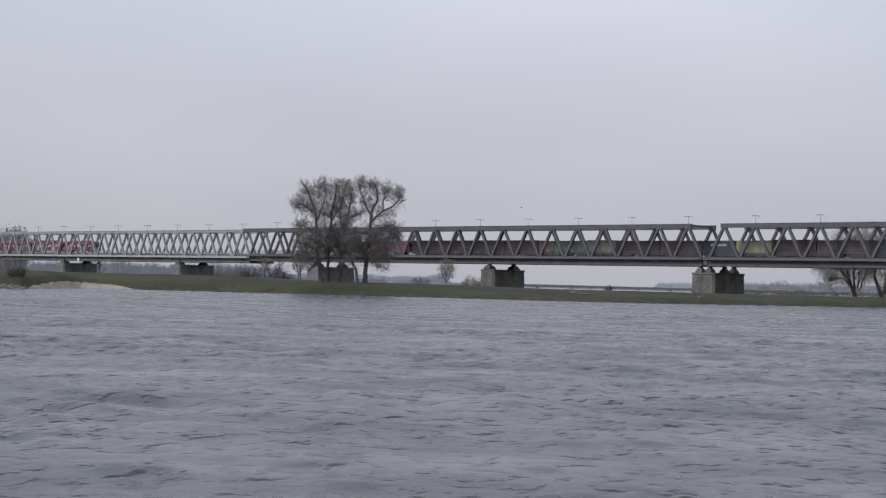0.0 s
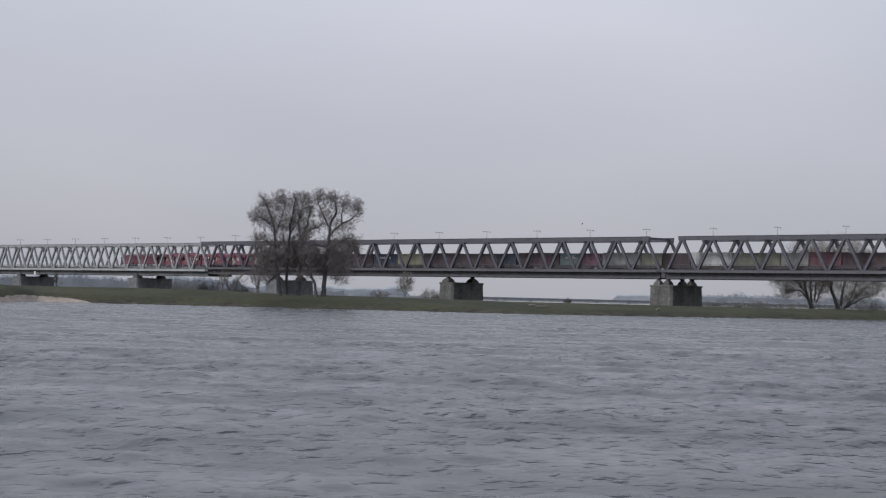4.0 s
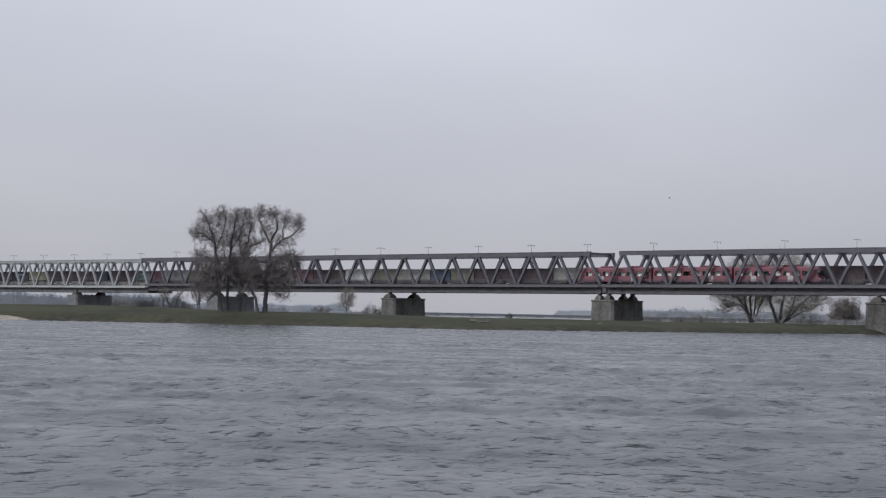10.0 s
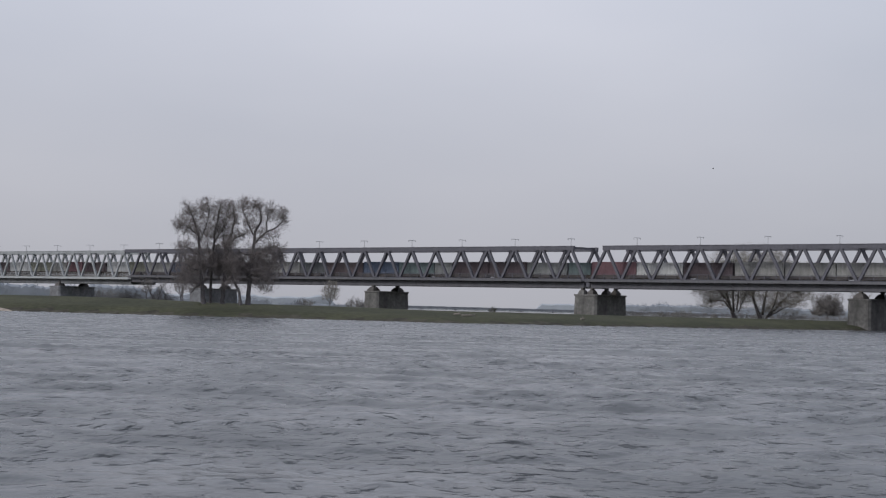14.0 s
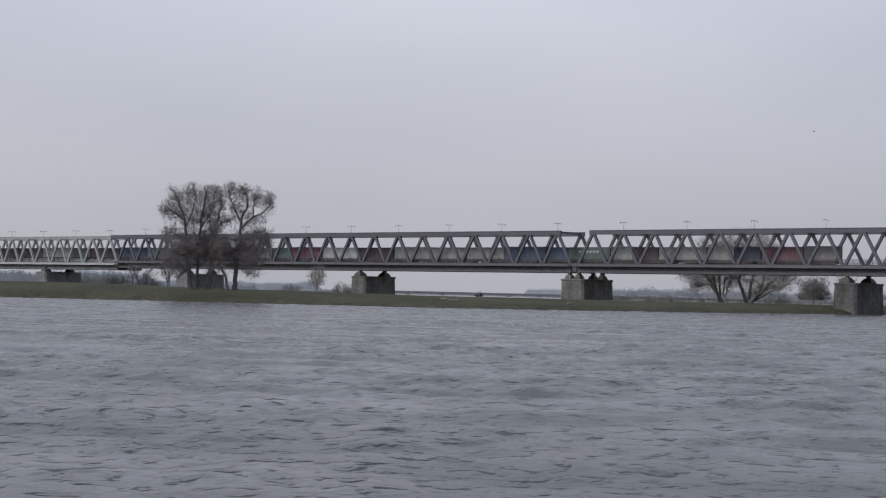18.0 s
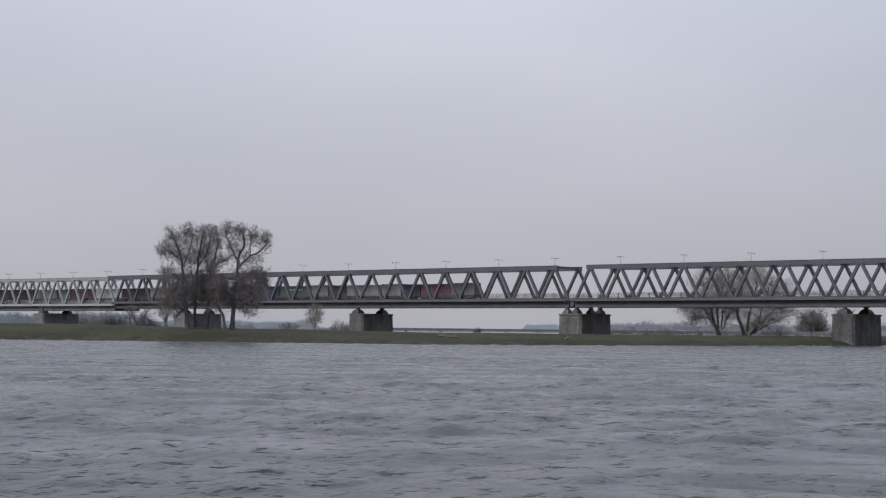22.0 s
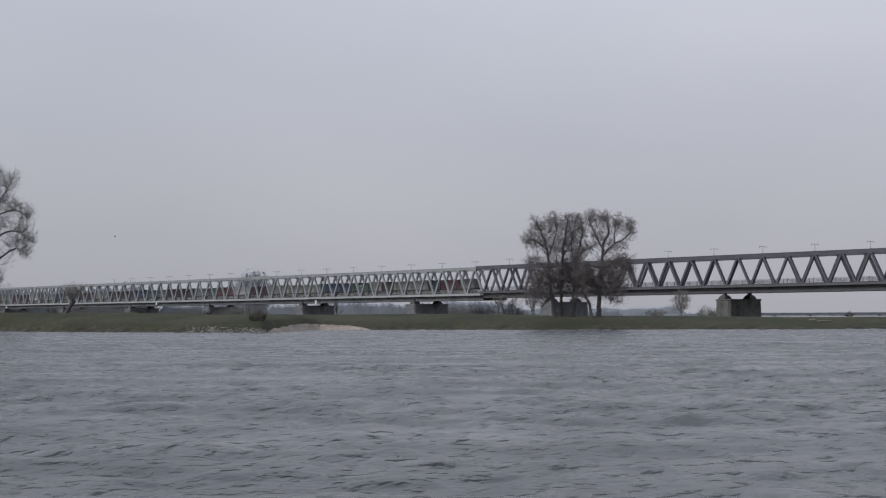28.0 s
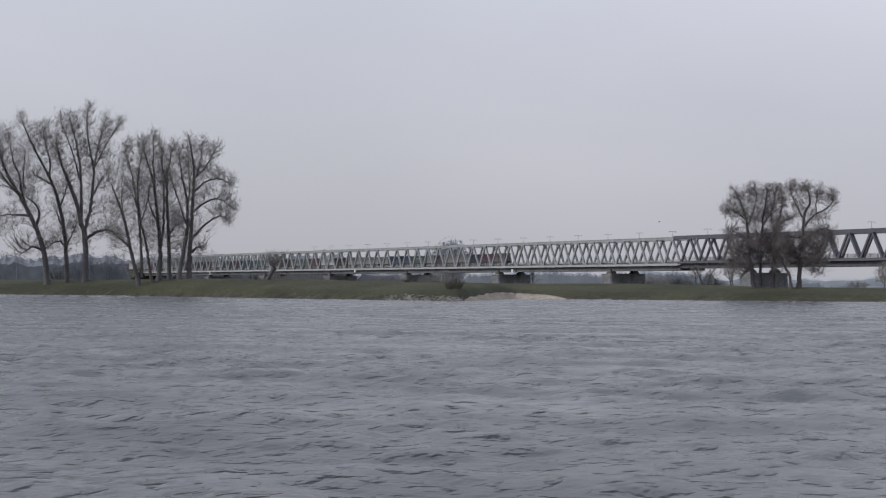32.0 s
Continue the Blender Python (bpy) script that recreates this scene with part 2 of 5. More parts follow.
def box(bm, x0, x1, y0, y1, z0, z1, bevel=0.0):
    vs = [bm.verts.new((x, y, z)) for x in (x0, x1) for y in (y0, y1) for z in (z0, z1)]
    fs = [bm.faces.new([vs[i] for i in q]) for q in ((0, 1, 3, 2), (4, 6, 7, 5), (0, 4, 5, 1), (2, 3, 7, 6), (0, 2, 6, 4), (1, 5, 7, 3))]
    if bevel:
        es = list({e for fc in fs for e in fc.edges})
        bmesh.ops.bevel(bm, geom=es, offset=bevel, segments=1, affect="EDGES")
    return fs


def rod(bm, a, b, r0, r1=None, sides=6):
    """A round bar from a to b."""
    a, b = Vector(a), Vector(b)
    r1 = r0 if r1 is None else r1
    q = (b - a).to_track_quat("Z", "Y")
    rings = []
    for c, r in ((a, r0), (b, r1)):
        rings.append([bm.verts.new(c + q @ Vector((r * math.cos(2 * math.pi * i / sides), r * math.sin(2 * math.pi * i / sides), 0))) for i in range(sides)])
    for i in range(sides):
        j = (i + 1) % sides
        bm.faces.new((rings[0][i], rings[0][j], rings[1][j], rings[1][i]))
    bm.faces.new(rings[0][::-1])
    bm.faces.new(rings[1])


def beam(bm, a, b, wide, deep, side=(0, 1, 0)):
    """A square bar from a to b; wide across, deep along side."""
    a, b, side = Vector(a), Vector(b), Vector(side)
    d = (b - a).normalized()
    w = d.cross(side).normalized() * wide / 2
    s = side.normalized() * deep / 2
    r = [[bm.verts.new(c + x * w + y * s) for x, y in ((-1, -1), (1, -1), (1, 1), (-1, 1))] for c in (a, b)]
    for i in range(4):
        j = (i + 1) % 4
        bm.faces.new((r[0][i], r[0][j], r[1][j], r[1][i]))
    bm.faces.new(r[0][::-1])
    bm.faces.new(r[1])


def done(bm, name, mats, smooth=False):
    bmesh.ops.recalc_face_normals(bm, faces=bm.faces)
    me = bpy.data.meshes.new(name)
    bm.to_mesh(me)
    bm.free()
    for m in (mats if isinstance(mats, (list, tuple)) else [mats]):
        me.materials.append(m)
    if smooth:
        me.polygons.foreach_set("use_smooth", [True] * len(me.polygons))
    return me


def part(name, bm, mat, parent, label="", smooth=False):
    return part_mesh(name, done(bm, name, mat, smooth), parent, None, label)


def empty(name, m, label, category, group="", kind=""):
    ob = new(name)
    ob.matrix_world = m
    ob.empty_display_size = 0.3
    return tagged(ob, label, category, group, kind)


# ---- the lie of the land ----
SHORE_AZ = (-180, -95, -70, -45, -32, -29.5, -27, -23.3, -19.6, -18.2, -17.3, -16.4, -15.4, -14.6, -12, -7.1, -3.4, 0.4, 5, 9.5, 13.3, 20, 30, 45, 60, 80, 180)
SHORE_R = (600, 600, 520, 420, 372, 356, 325, 283, 258, 248, 243, 262, 290, 292, 286, 274, 270, 262, 272, 300, 334, 420, 560, 800, 1200, 1500, 1500)
CREST_AZ = (-60, -45, -30, -26, -22, -19, -14, -10, -7, -3.5, 0, 5, 9, 14, 25)
CREST_Z = (3.0, 3.0, 3.15, 3.3, 3.0, 2.7, 2.65, 2.55, 2.2, 2.0, 1.8, 1.65, 1.65, 1.7, 1.9)


def land(x, y):
    """Height of the ground over the water's level; arrays or numbers."""
    x, y = np.asarray(x, float), np.asarray(y, float)
    r, az = np.hypot(x, y), np.degrees(np.arctan2(x, y))
    d = r - np.interp(az, SHORE_AZ, SHORE_R)
    top = np.interp(az, CREST_AZ, CREST_Z)
    gentle = 4.0 + 8.0 * np.exp(-((az + 16.0) / 1.1) ** 2)
    t1 = np.clip(d / gentle, 0, 1) * 0.42 + np.clip((d - 4) / 20, 0, 1) ** 0.75 * 0.58
    fall = np.clip((d - 60) / 160, 0, 1)
    far = top * t1 * (1 - fall) + fall * np.minimum(top, 1.45)
    far = far + 0.10 * np.sin(x * 0.11 + y * 0.07) * np.sin(x * 0.043 - y * 0.09) * np.clip(d / 15, 0, 1)
    far = np.where(d < 0, np.maximum(d * 0.15, -2.5), far)
    near = np.clip((4.0 - y) * 0.12, -2.5, 1.6)
    near = np.where(np.abs(x) > 400, -2.5, near)
    return np.maximum(far, np.where(y < 30, near, -2.5))


def spot(az, r, dz=0.0):
    """The pose of the ground at a bearing and a distance from the eye."""
    x, y = r * math.sin(radians(az)), r * math.cos(radians(az))
    return Matrix.Translation((x, y, float(land(x, y)) + dz))


def polar(azs, rs):
    a, r = np.meshgrid(np.radians(azs), rs, indexing="ij")
    nx, ny = a.shape
    i, j = np.meshgrid(np.arange(nx - 1), np.arange(ny - 1), indexing="ij")
    k = (i * ny + j).ravel()
    return r * np.sin(a), r * np.cos(a), np.stack([k, k + 1, k + ny + 1, k + ny], 1)


def build_ground():
    azs = np.concatenate([np.arange(-180, -46, 3), np.arange(-46, -34, 0.5), np.arange(-34, 16, 0.16), np.arange(16, 30, 0.5), np.arange(30, 181, 3)])
    azs[-1] = 180
    rs = np.concatenate([[0.005, 0.3, 1, 2, 3, 4, 6, 9, 14, 25, 60, 120, 200], np.arange(232, 345, 2.0), np.arange(345, 440, 4), np.geomspace(445, 4700, 46)])
    x, y, q = polar(azs, rs)
    z = land(x, y)
    fx, fy = x.ravel()[q].mean(1), y.ravel()[q].mean(1)
    r, az = np.hypot(fx, fy), np.degrees(np.arctan2(fx, fy))
    d = r - np.interp(az, SHORE_AZ, SHORE_R)
    wob = np.sin(fx * 0.31) * 1.3 + np.sin(fx * 0.83 + fy * 0.2) * 0.8
    idx = np.where(d + wob * 0.5 < 1.6, 1, 0)
    me = mesh_of("ground", np.stack([x.ravel(), y.ravel(), z.ravel()], 1), q, [GRASS, MUD], True, idx)
    tagged(new("ground", me), "dull winter meadow with a low earth bank and a sandy bay at the river", "ground", kind="structure")


def build_beach():
    """The sandy bay beside the groyne: a thin sheet of sand on the bank."""
    azs = np.linspace(-17.2, -13.7, 140)
    V, F = [], []
    rows = 9
    for i, az in enumerate(azs):
        f = (az + 17.2) / 3.5
        depth = 12.0 * min(1, f * 2.6) ** 0.8 * max(0.0, 1 - f) ** 0.8 + 0.6 * math.sin(az * 23) * (1 - f)
        e = float(np.interp(az, SHORE_AZ, SHORE_R))
        for k in range(rows):
            r = e - 2.5 + (depth + 2.5) * k / (rows - 1)
            x, y = r * math.sin(radians(az)), r * math.cos(radians(az))
            V.append((x, y, float(land(x, y)) + ((0.15 if k < rows - 1 else -0.1) - 0.25 * max(0.0, 1 - f * 12))))
    for i in range(len(azs) - 1):
        for k in range(rows - 1):
            q = i * rows + k
            F.append((q, q + 1, q + rows + 1, q + rows))
    tagged(new("sand_bay", mesh_of("sand_bay", V, F, SAND, True)), "small bay of pale sand at the water's edge", "sand", kind="structure")


def build_water():
    azs = np.concatenate([np.arange(-100, -40, 4), np.arange(-40, 24, 0.11), np.arange(24, 101, 4)])
    rs = np.concatenate([[4.5, 8, 12], np.geomspace(15, 440, 430), [600, 900, 1500]])
    x, y, q = polar(azs, rs)
    rng = np.random.default_rng(7)
    z = np.zeros_like(x)
    gust = np.zeros_like(x)
    for _ in range(14):
        lam = rng.uniform(14, 70)
        a = rng.uniform(0, math.pi)
        gust += np.sin(2 * math.pi / lam * (x * math.cos(a) * 0.6 + y * math.sin(a)) + rng.uniform(0, 6.3)) / 4
    gust = np.clip(0.85 + 0.35 * gust, 0.25, 1.7)
    for k in range(60):
        lam = 0.8 * (5.0 / 0.8) ** rng.uniform(0, 1) ** 1.2
        a = radians(255) + rng.normal(0, 1.0)
        amp = 0.0105 * lam ** 0.85
        ph = 2 * math.pi / lam * (x * math.cos(a) + y * math.sin(a)) + rng.uniform(0, 6.3)
        fade = np.clip(lam / (np.hypot(x, y) * 0.007), 0, 1)
        z += amp * fade * (np.sin(ph) + 0.25 * np.sin(2 * ph + 1.2))
    z *= gust * np.clip((440 - np.hypot(x, y)) / 100, 0, 1)
    z *= 0.38
    me = mesh_of("water", np.stack([x.ravel(), y.ravel(), z.ravel()], 1), q, WATER, True)
    return tagged(new("water", me), "wide grey river ruffled by small wind waves", "river", kind="structure")


# ---- the railway bridge ----
SIGN_WHITE = material("white_sign_enamel", (0.75, 0.75, 0.73), 0.4, grain=0.05, bump=0.0)
BRIDGE = Matrix.Translation((-77.76, 486.06, 0)) @ Matrix.Rotation(radians(-43.08), 4, "Z")   # x along the track, y away from the eye
PANEL, WIDE = 8.2, 8.5
RAIL_Z = 9.5
NEAR_TRACK, FAR_TRACK = 2.25, 6.25


def along(s, y=0.0, z=0.0, turn=0.0):
    return BRIDGE @ Matrix.Translation((s, y, z)) @ Matrix.Rotation(radians(turn), 4, "Z")


def h_section(bm, length, wide, deep):
    """A bar of H section along x: two flanges and a web, set back."""
    f = 0.07
    box(bm, 0, length, -deep / 2, -deep / 2 + f, -wide / 2, wide / 2)
    box(bm, 0, length, deep / 2 - f, deep / 2, -wide / 2, wide / 2)
    box(bm, 0, length, -deep / 2 + f, deep / 2 - f, -wide * 0.36, wide * 0.36)


def build_span(name, s0, panels, steel, edge, top_z, bottom_z, chord, label, group):
    """A through-truss span without posts, two trusses on an open deck; panels counted from the bottom nodes."""
    span = empty(name, along(s0), label, "bridge span", group)
    length = panels * PANEL
    low, high = bottom_z + 1.45, top_z - 0.45
    first, last = PANEL / 2, length - PANEL / 2
    rise = high - low
    bar = math.hypot(PANEL / 2, rise)
    lean = math.degrees(math.atan2(rise, PANEL / 2))
    bm = bmesh.new()
    h_section(bm, bar, 0.58, 0.5)
    diag = done(bm, "diagonal", steel)
    bm = bmesh.new()
    box(bm, 0, 1.5, -0.31, -0.285, -0.55, 0.35)
    box(bm, 0, 1.5, 0.285, 0.31, -0.55, 0.35)
    gusset = done(bm, "gusset", steel)
    for y in (0.0, WIDE):
        bm = bmesh.new()
        box(bm, first - 0.9, last + 0.9, y - 0.36, y + 0.36, top_z - 0.12, top_z)
        box(bm, first - 0.9, last + 0.9, y - 0.30, y + 0.30, top_z - chord, top_z - 0.12)
        part("top_chord", bm, steel, span)
        bm = bmesh.new()
        box(bm, 0, length, y - 0.34, y + 0.34, bottom_z + 1.25, bottom_z + 2.0)
        box(bm, 0, length, y - 0.42, y + 0.42, bottom_z + 1.95, bottom_z + 2.03)
        part("bottom_chord", bm, edge, span)
        bm = bmesh.new()
        box(bm, 0, length, y - 0.12, y + 0.12, bottom_z, bottom_z + 1.25)
        box(bm, 0, length, y - 0.30, y + 0.30, bottom_z - 0.06, bottom_z)
        for i in range(panels * 4 + 1):
            x = min(length - 0.06, i * PANEL / 4)
            box(bm, x, x + 0.05, y - 0.17, y - 0.12, bottom_z, bottom_z + 1.25)
        part("edge_girder", bm, STEEL_UNDER if steel is STEEL_DARK else STEEL_GIRDER, span, "riveted girder below the deck")
        out = -1 if y == 0 else 1
        bm = bmesh.new()
        for k in range(panels * 2 + 1):
            x = min(length - 0.12, k * PANEL / 2)
            box(bm, x, x + 0.12, min(y + out * 0.42, y + out * 1.25), max(y + out * 0.42, y + out * 1.25), bottom_z + 1.2, bottom_z + 1.38)
        box(bm, 0, length, min(y + out * 0.42, y + out * 1.25), max(y + out * 0.42, y + out * 1.25), bottom_z + 1.38, bottom_z + 1.46)
        box(bm, 0, length, min(y + out * 1.25, y + out * 1.35), max(y + out * 1.25, y + out * 1.35), bottom_z + 1.3, bottom_z + 1.86)
        part("footway", bm, FOOTWAY_EDGE if steel is STEEL_DARK else STEEL_PALE, span, "steel footway with a deep edge plate")
        for i in range(panels):
            for x, ang in ((i * PANEL, -lean), ((i + 1) * PANEL, -(180 - lean))):
                part_mesh("diagonal", diag, span, Matrix.Translation((x, y, low)) @ Matrix.Rotation(radians(ang), 4, "Y"))
            part_mesh("gusset", gusset, span, Matrix.Translation((i * PANEL + PANEL / 2 - 0.75, y, high - 0.05)))
    bm = bmesh.new()
    box(bm, 0, length, 0.36, WIDE - 0.36, bottom_z + 0.95, bottom_z + 1.4)
    part("deck", bm, STEEL_UNDER, span, "dark steel deck plate")
    bm = bmesh.new()
    box(bm, 0, length, 0.6, WIDE - 0.6, bottom_z + 1.4, RAIL_Z - 0.2)
    part("ballast_bed", bm, BALLAST, span, "grey track ballast")
    for c in (NEAR_TRACK, FAR_TRACK):
        for y in (c - 0.75, c + 0.75):
            bm = bmesh.new()
            box(bm, 0, length, y - 0.04, y + 0.04, RAIL_Z - 0.2, RAIL_Z)
            part("rail", bm, RAIL, span)
    bm = bmesh.new()
    box(bm, -0.22, 0.22, 0.3, WIDE - 0.3, top_z - 0.62, top_z - 0.14)
    strut = done(bm, "cross_strut", steel)
    bm = bmesh.new()
    beam(bm, (0, 0.3, 0), (PANEL, WIDE - 0.3, 0), 0.18, 0.18, (0, 0, 1))
    beam(bm, (PANEL, 0.3, 0), (0, WIDE - 0.3, 0), 0.18, 0.17, (0, 0, 1))
    brace = done(bm, "wind_brace", steel)
    for i in range(panels):
        x = i * PANEL + PANEL / 2
        part_mesh("cross_strut", strut, span, Matrix.Translation((x, 0, 0)))
        if i < panels - 1:
            part_mesh("wind_brace", brace, span, Matrix.Translation((x, 0, top_z - 0.35)))
    bm = bmesh.new()
    for z in (0.3, 0.55, 0.8, 1.05):
        box(bm, 0, length, -0.025, 0.025, z - 0.035, z + 0.035)
    fence_mesh = done(bm, "railing", GALVANISED if edge is not STEEL_DARK else STEEL_DARK)
    bm = bmesh.new()
    box(bm, -0.05, 0.05, -0.05, 0.05, 0, 1.12)
    post_mesh = done(bm, "railing_post", STEEL_DARK if edge is STEEL_DARK else GALVANISED)
    for y in (0.5, WIDE - 0.5):
        fence = part_mesh("railing", fence_mesh, span, Matrix.Translation((0, y, bottom_z + 2.03)))
        for i in range(int(length / (PANEL / 3))):
            part_mesh("railing_post", post_mesh, fence, Matrix.Translation((0.4 + i * PANEL / 3, 0, 0)))
    return span


def build_pier(twin, stone=None):
    """A masonry pier with chamfered corners, a cap and bearing pedestals; twin: two bearings under each truss."""
    thick, y0, y1, top = (6.2, -1.0, 10.2, 6.15) if twin else (4.9, -0.9, 10.2, 6.15)
    if stone is BRICK_HAZED:
        thick, y0, y1 = 5.2, -2.0, 11.0
    stone = stone or CONCRETE

    def outline(grow, z):
        x, a, b, c = thick / 2 + grow, y0 - grow, y1 + grow, 0.45
        pts = [(px, py, z) for px, py in ((-x, a + c), (-x + c, a), (x - c, a), (x, a + c), (x, b - c), (x - c, b), (-x + c, b), (-x, b - c))]
        return pts

    def loft(bm, rings):
        vs = [[bm.verts.new(p) for p in ring] for ring in rings]
        for a, b in zip(vs, vs[1:]):
            for i in range(len(a)):
                j = (i + 1) % len(a)
                bm.faces.new((a[i], a[j], b[j], b[i]))
        bm.faces.new(vs[0][::-1])
        bm.faces.new(vs[-1])

    pier = empty("bridge_pier", Matrix(), "", "bridge pier", "bridge piers")
    bm = bmesh.new()
    rings = []
    z = -3.0
    while z < top - 0.5:
        g = 0.22 * max(0, (top - z) / 9)
        rings += [outline(g, z), outline(g, z + 0.66), outline(g - 0.03, z + 0.66), outline(g - 0.03, z + 0.70)]
        z += 0.70
    loft(bm, [r for r in rings if r[0][2] < top - 0.42] + [outline(0, top - 0.42)])
    part("shaft", bm, stone, pier)
    bm = bmesh.new()
    loft(bm, [outline(0.05, top - 0.42), outline(0.16, top - 0.36), outline(0.16, top - 0.06), outline(0.08, top)])
    part("cap", bm, stone, pier)
    for y in (0.0, WIDE):
        for x in ((-1.3, 1.3) if twin else (0.0,)):
            w = 0.85 if twin else 1.15
            bm = bmesh.new()
            vs = [[bm.verts.new((x + a * r, y + b * r, zz)) for a, b in ((-1, -1), (1, -1), (1, 1), (-1, 1))] for r, zz in ((w, top), (w * 0.95, top + 0.35), (w * 0.68, top + 0.8), (w * 0.42, top + 1.05))]
            for p, q in zip(vs, vs[1:]):
                for i in range(4):
                    bm.faces.new((p[i], p[(i + 1) % 4], q[(i + 1) % 4], q[i]))
            bm.faces.new(vs[0][::-1])
            bm.faces.new(vs[-1])
            # near left pedestal in lighter stone: sunlight from the left put into colour
            part("pedestal", bm, CONCRETE if twin and x < 0 and y == 0 else BEARING, pier)
            bm = bmesh.new()
            rod(bm, (x, y - 0.5, top + 1.12), (x, y + 0.5, top + 1.12), 0.24, sides=10)
            box(bm, x - 0.42, x + 0.42, y - 0.45, y + 0.45, top + 1.26, top + 1.5)
            part("bearing", bm, BEARING, pier)
    return pier


def build_mast():
    """A short catenary mast on a truss's top chord: post, cross arm, two insulators."""
    mast = empty("catenary_mast", Matrix(), "thin galvanised catenary mast with a cross arm on the truss", "mast", "catenary masts")
    bm = bmesh.new()
    box(bm, -0.2, 0.2, -0.2, 0.2, 0, 0.08)
    rod(bm, (0, 0, 0.08), (0, 0, 1.7), 0.06, 0.045, 6)
    part("pole", bm, GALVANISED, mast)
    bm = bmesh.new()
    box(bm, -0.04, 0.04, -1.25, 1.25, 1.56, 1.65)
    part("cross_arm", bm, GALVANISED, mast)
    for y in (-1.15, 1.15):
        bm = bmesh.new()
        rod(bm, (0, y, 1.55), (0, y, 1.3), 0.05, 0.035, 6)
        part("insulator", bm, BEARING, mast)
    return mast


def build_bridge():
    dark = "dark grey steel through-truss bridge span with crossing diagonals, on masonry piers"
    pale = "pale grey steel through-truss bridge span over the flood meadow"
    a = build_span("bridge_span", -12.3, 20, STEEL_DARK, STEEL_DARK, 16.89, 7.61, 0.95, dark, "river spans")
    b = copy_thing(a, along(153.46))
    copy_thing(a, along(319.2))
    light = build_span("bridge_span", -77.9, 8, STEEL_LIGHT, STEEL_LIGHT, 16.6, 7.0, 0.8, pale, "flood spans")
    for i in range(1, 7):
        copy_thing(light, along(-77.9 - i * 8 * PANEL))
    # small white boards for shipping, bolted to the flood spans
    for s, z in ((-103.0, 7.3), (-221.4, 7.95), (-375.5, 7.6)):
        bm = bmesh.new()
        box(bm, -0.5, 0.5, -0.03, 0.03, -0.55, 0.55, 0.015)
        box(bm, -0.05, 0.05, 0.03, 1.36, -0.1, 0.1)
        part_mesh("sign_board", done(bm, "sign_board", SIGN_WHITE), light, Matrix.Translation((s + 77.9, -1.45, z)), "small white navigation board")
    # cover plates over the joint between the two river spans
    for y in (0.0, WIDE):
        for s in (151.65, 317.4):
            bm = bmesh.new()
            box(bm, s + 0.1, s + 1.75, y - 0.3, y + 0.3, 8.9, 9.6)
            box(bm, s + 0.35, s + 1.5, y - 0.1, y + 0.1, 7.75, 8.9)
            part_mesh("joint_cover", done(bm, "joint_cover", STEEL_DARK), a, Matrix.Translation((12.3, 0, 0)))
    # closing pieces of the chords where the pale truss meets the dark one, and between pale spans
    for i in range(7):
        s = -12.3 - i * 8 * PANEL
        for y in (0.0, WIDE):
            bm = bmesh.new()
            steel = STEEL_DARK if i == 0 else STEEL_LIGHT
            z = 16.89 if i == 0 else 16.6
            box(bm, s - 3.3, s + 3.3, y - 0.31, y + 0.31, z - 0.8, z)
            part_mesh("top_chord", done(bm, "top_chord", steel), a if i == 0 else light, Matrix.Translation((12.3 if i == 0 else 77.9, 0, 0)))
    mast = build_mast()
    mast.matrix_world = along(0, 0, 16.89)
    for k in range(-16, 20):
        if k == 0:
            continue
        off, z = (1.76 if k >= 10 else 0.0), (16.6 if k < 0 else 16.89)
        copy_thing(mast, along(k * 16.4 + off, 0, z))
    single = build_pier(False)
    single.matrix_world = along(85.6)
    tagged(single, "weathered stone bridge pier with chamfered corners standing in grass")
    flood = build_pier(False, BRICK_HAZED)
    flood.matrix_world = along(-47.3)
    tagged(flood, "grey brick bridge pier standing in the meadow")
    for s in (18.9, -113.6, -180.0, -246.4, -312.8, -379.2, -445.6):
        copy_thing(flood, along(s))
    twin = build_pier(True)
    twin.matrix_world = along(152.58)
    tagged(twin, "stained stone bridge pier carrying paired bearings under two spans")
    wet = build_pier(False, DAMP_STONE)
    wet.matrix_world = along(219.8)
    tagged(wet, "damp dark stone bridge pier standing at the water's edge")
    copy_thing(single, along(286.0))
    copy_thing(twin, along(318.3))
    copy_thing(single, along(385.0))
    copy_thing(single, along(451.0))
    # earth dams that carry the track on from both ends of the bridge
    for s0, s1 in ((483.4, 1100.0), (-1500.0, -471.6)):
        bm = bmesh.new()
        prof = ((-18, -3), (-2.0, 9.2), (10.5, 9.2), (26.5, -3))
        ends = [[bm.verts.new((s, y, z)) for y, z in prof] for s in (s0, s1)]
        for i in range(4):
            bm.faces.new((ends[0][i], ends[0][(i + 1) % 4], ends[1][(i + 1) % 4], ends[1][i]))
        bm.faces.new(ends[0])
        bm.faces.new(ends[1][::-1])
        dam = new("railway_embankment", done(bm, "railway_embankment", GRASS))
        dam.matrix_world = BRIDGE
        tagged(dam, "grassed railway embankment behind the bridge end", "embankment", kind="structure")


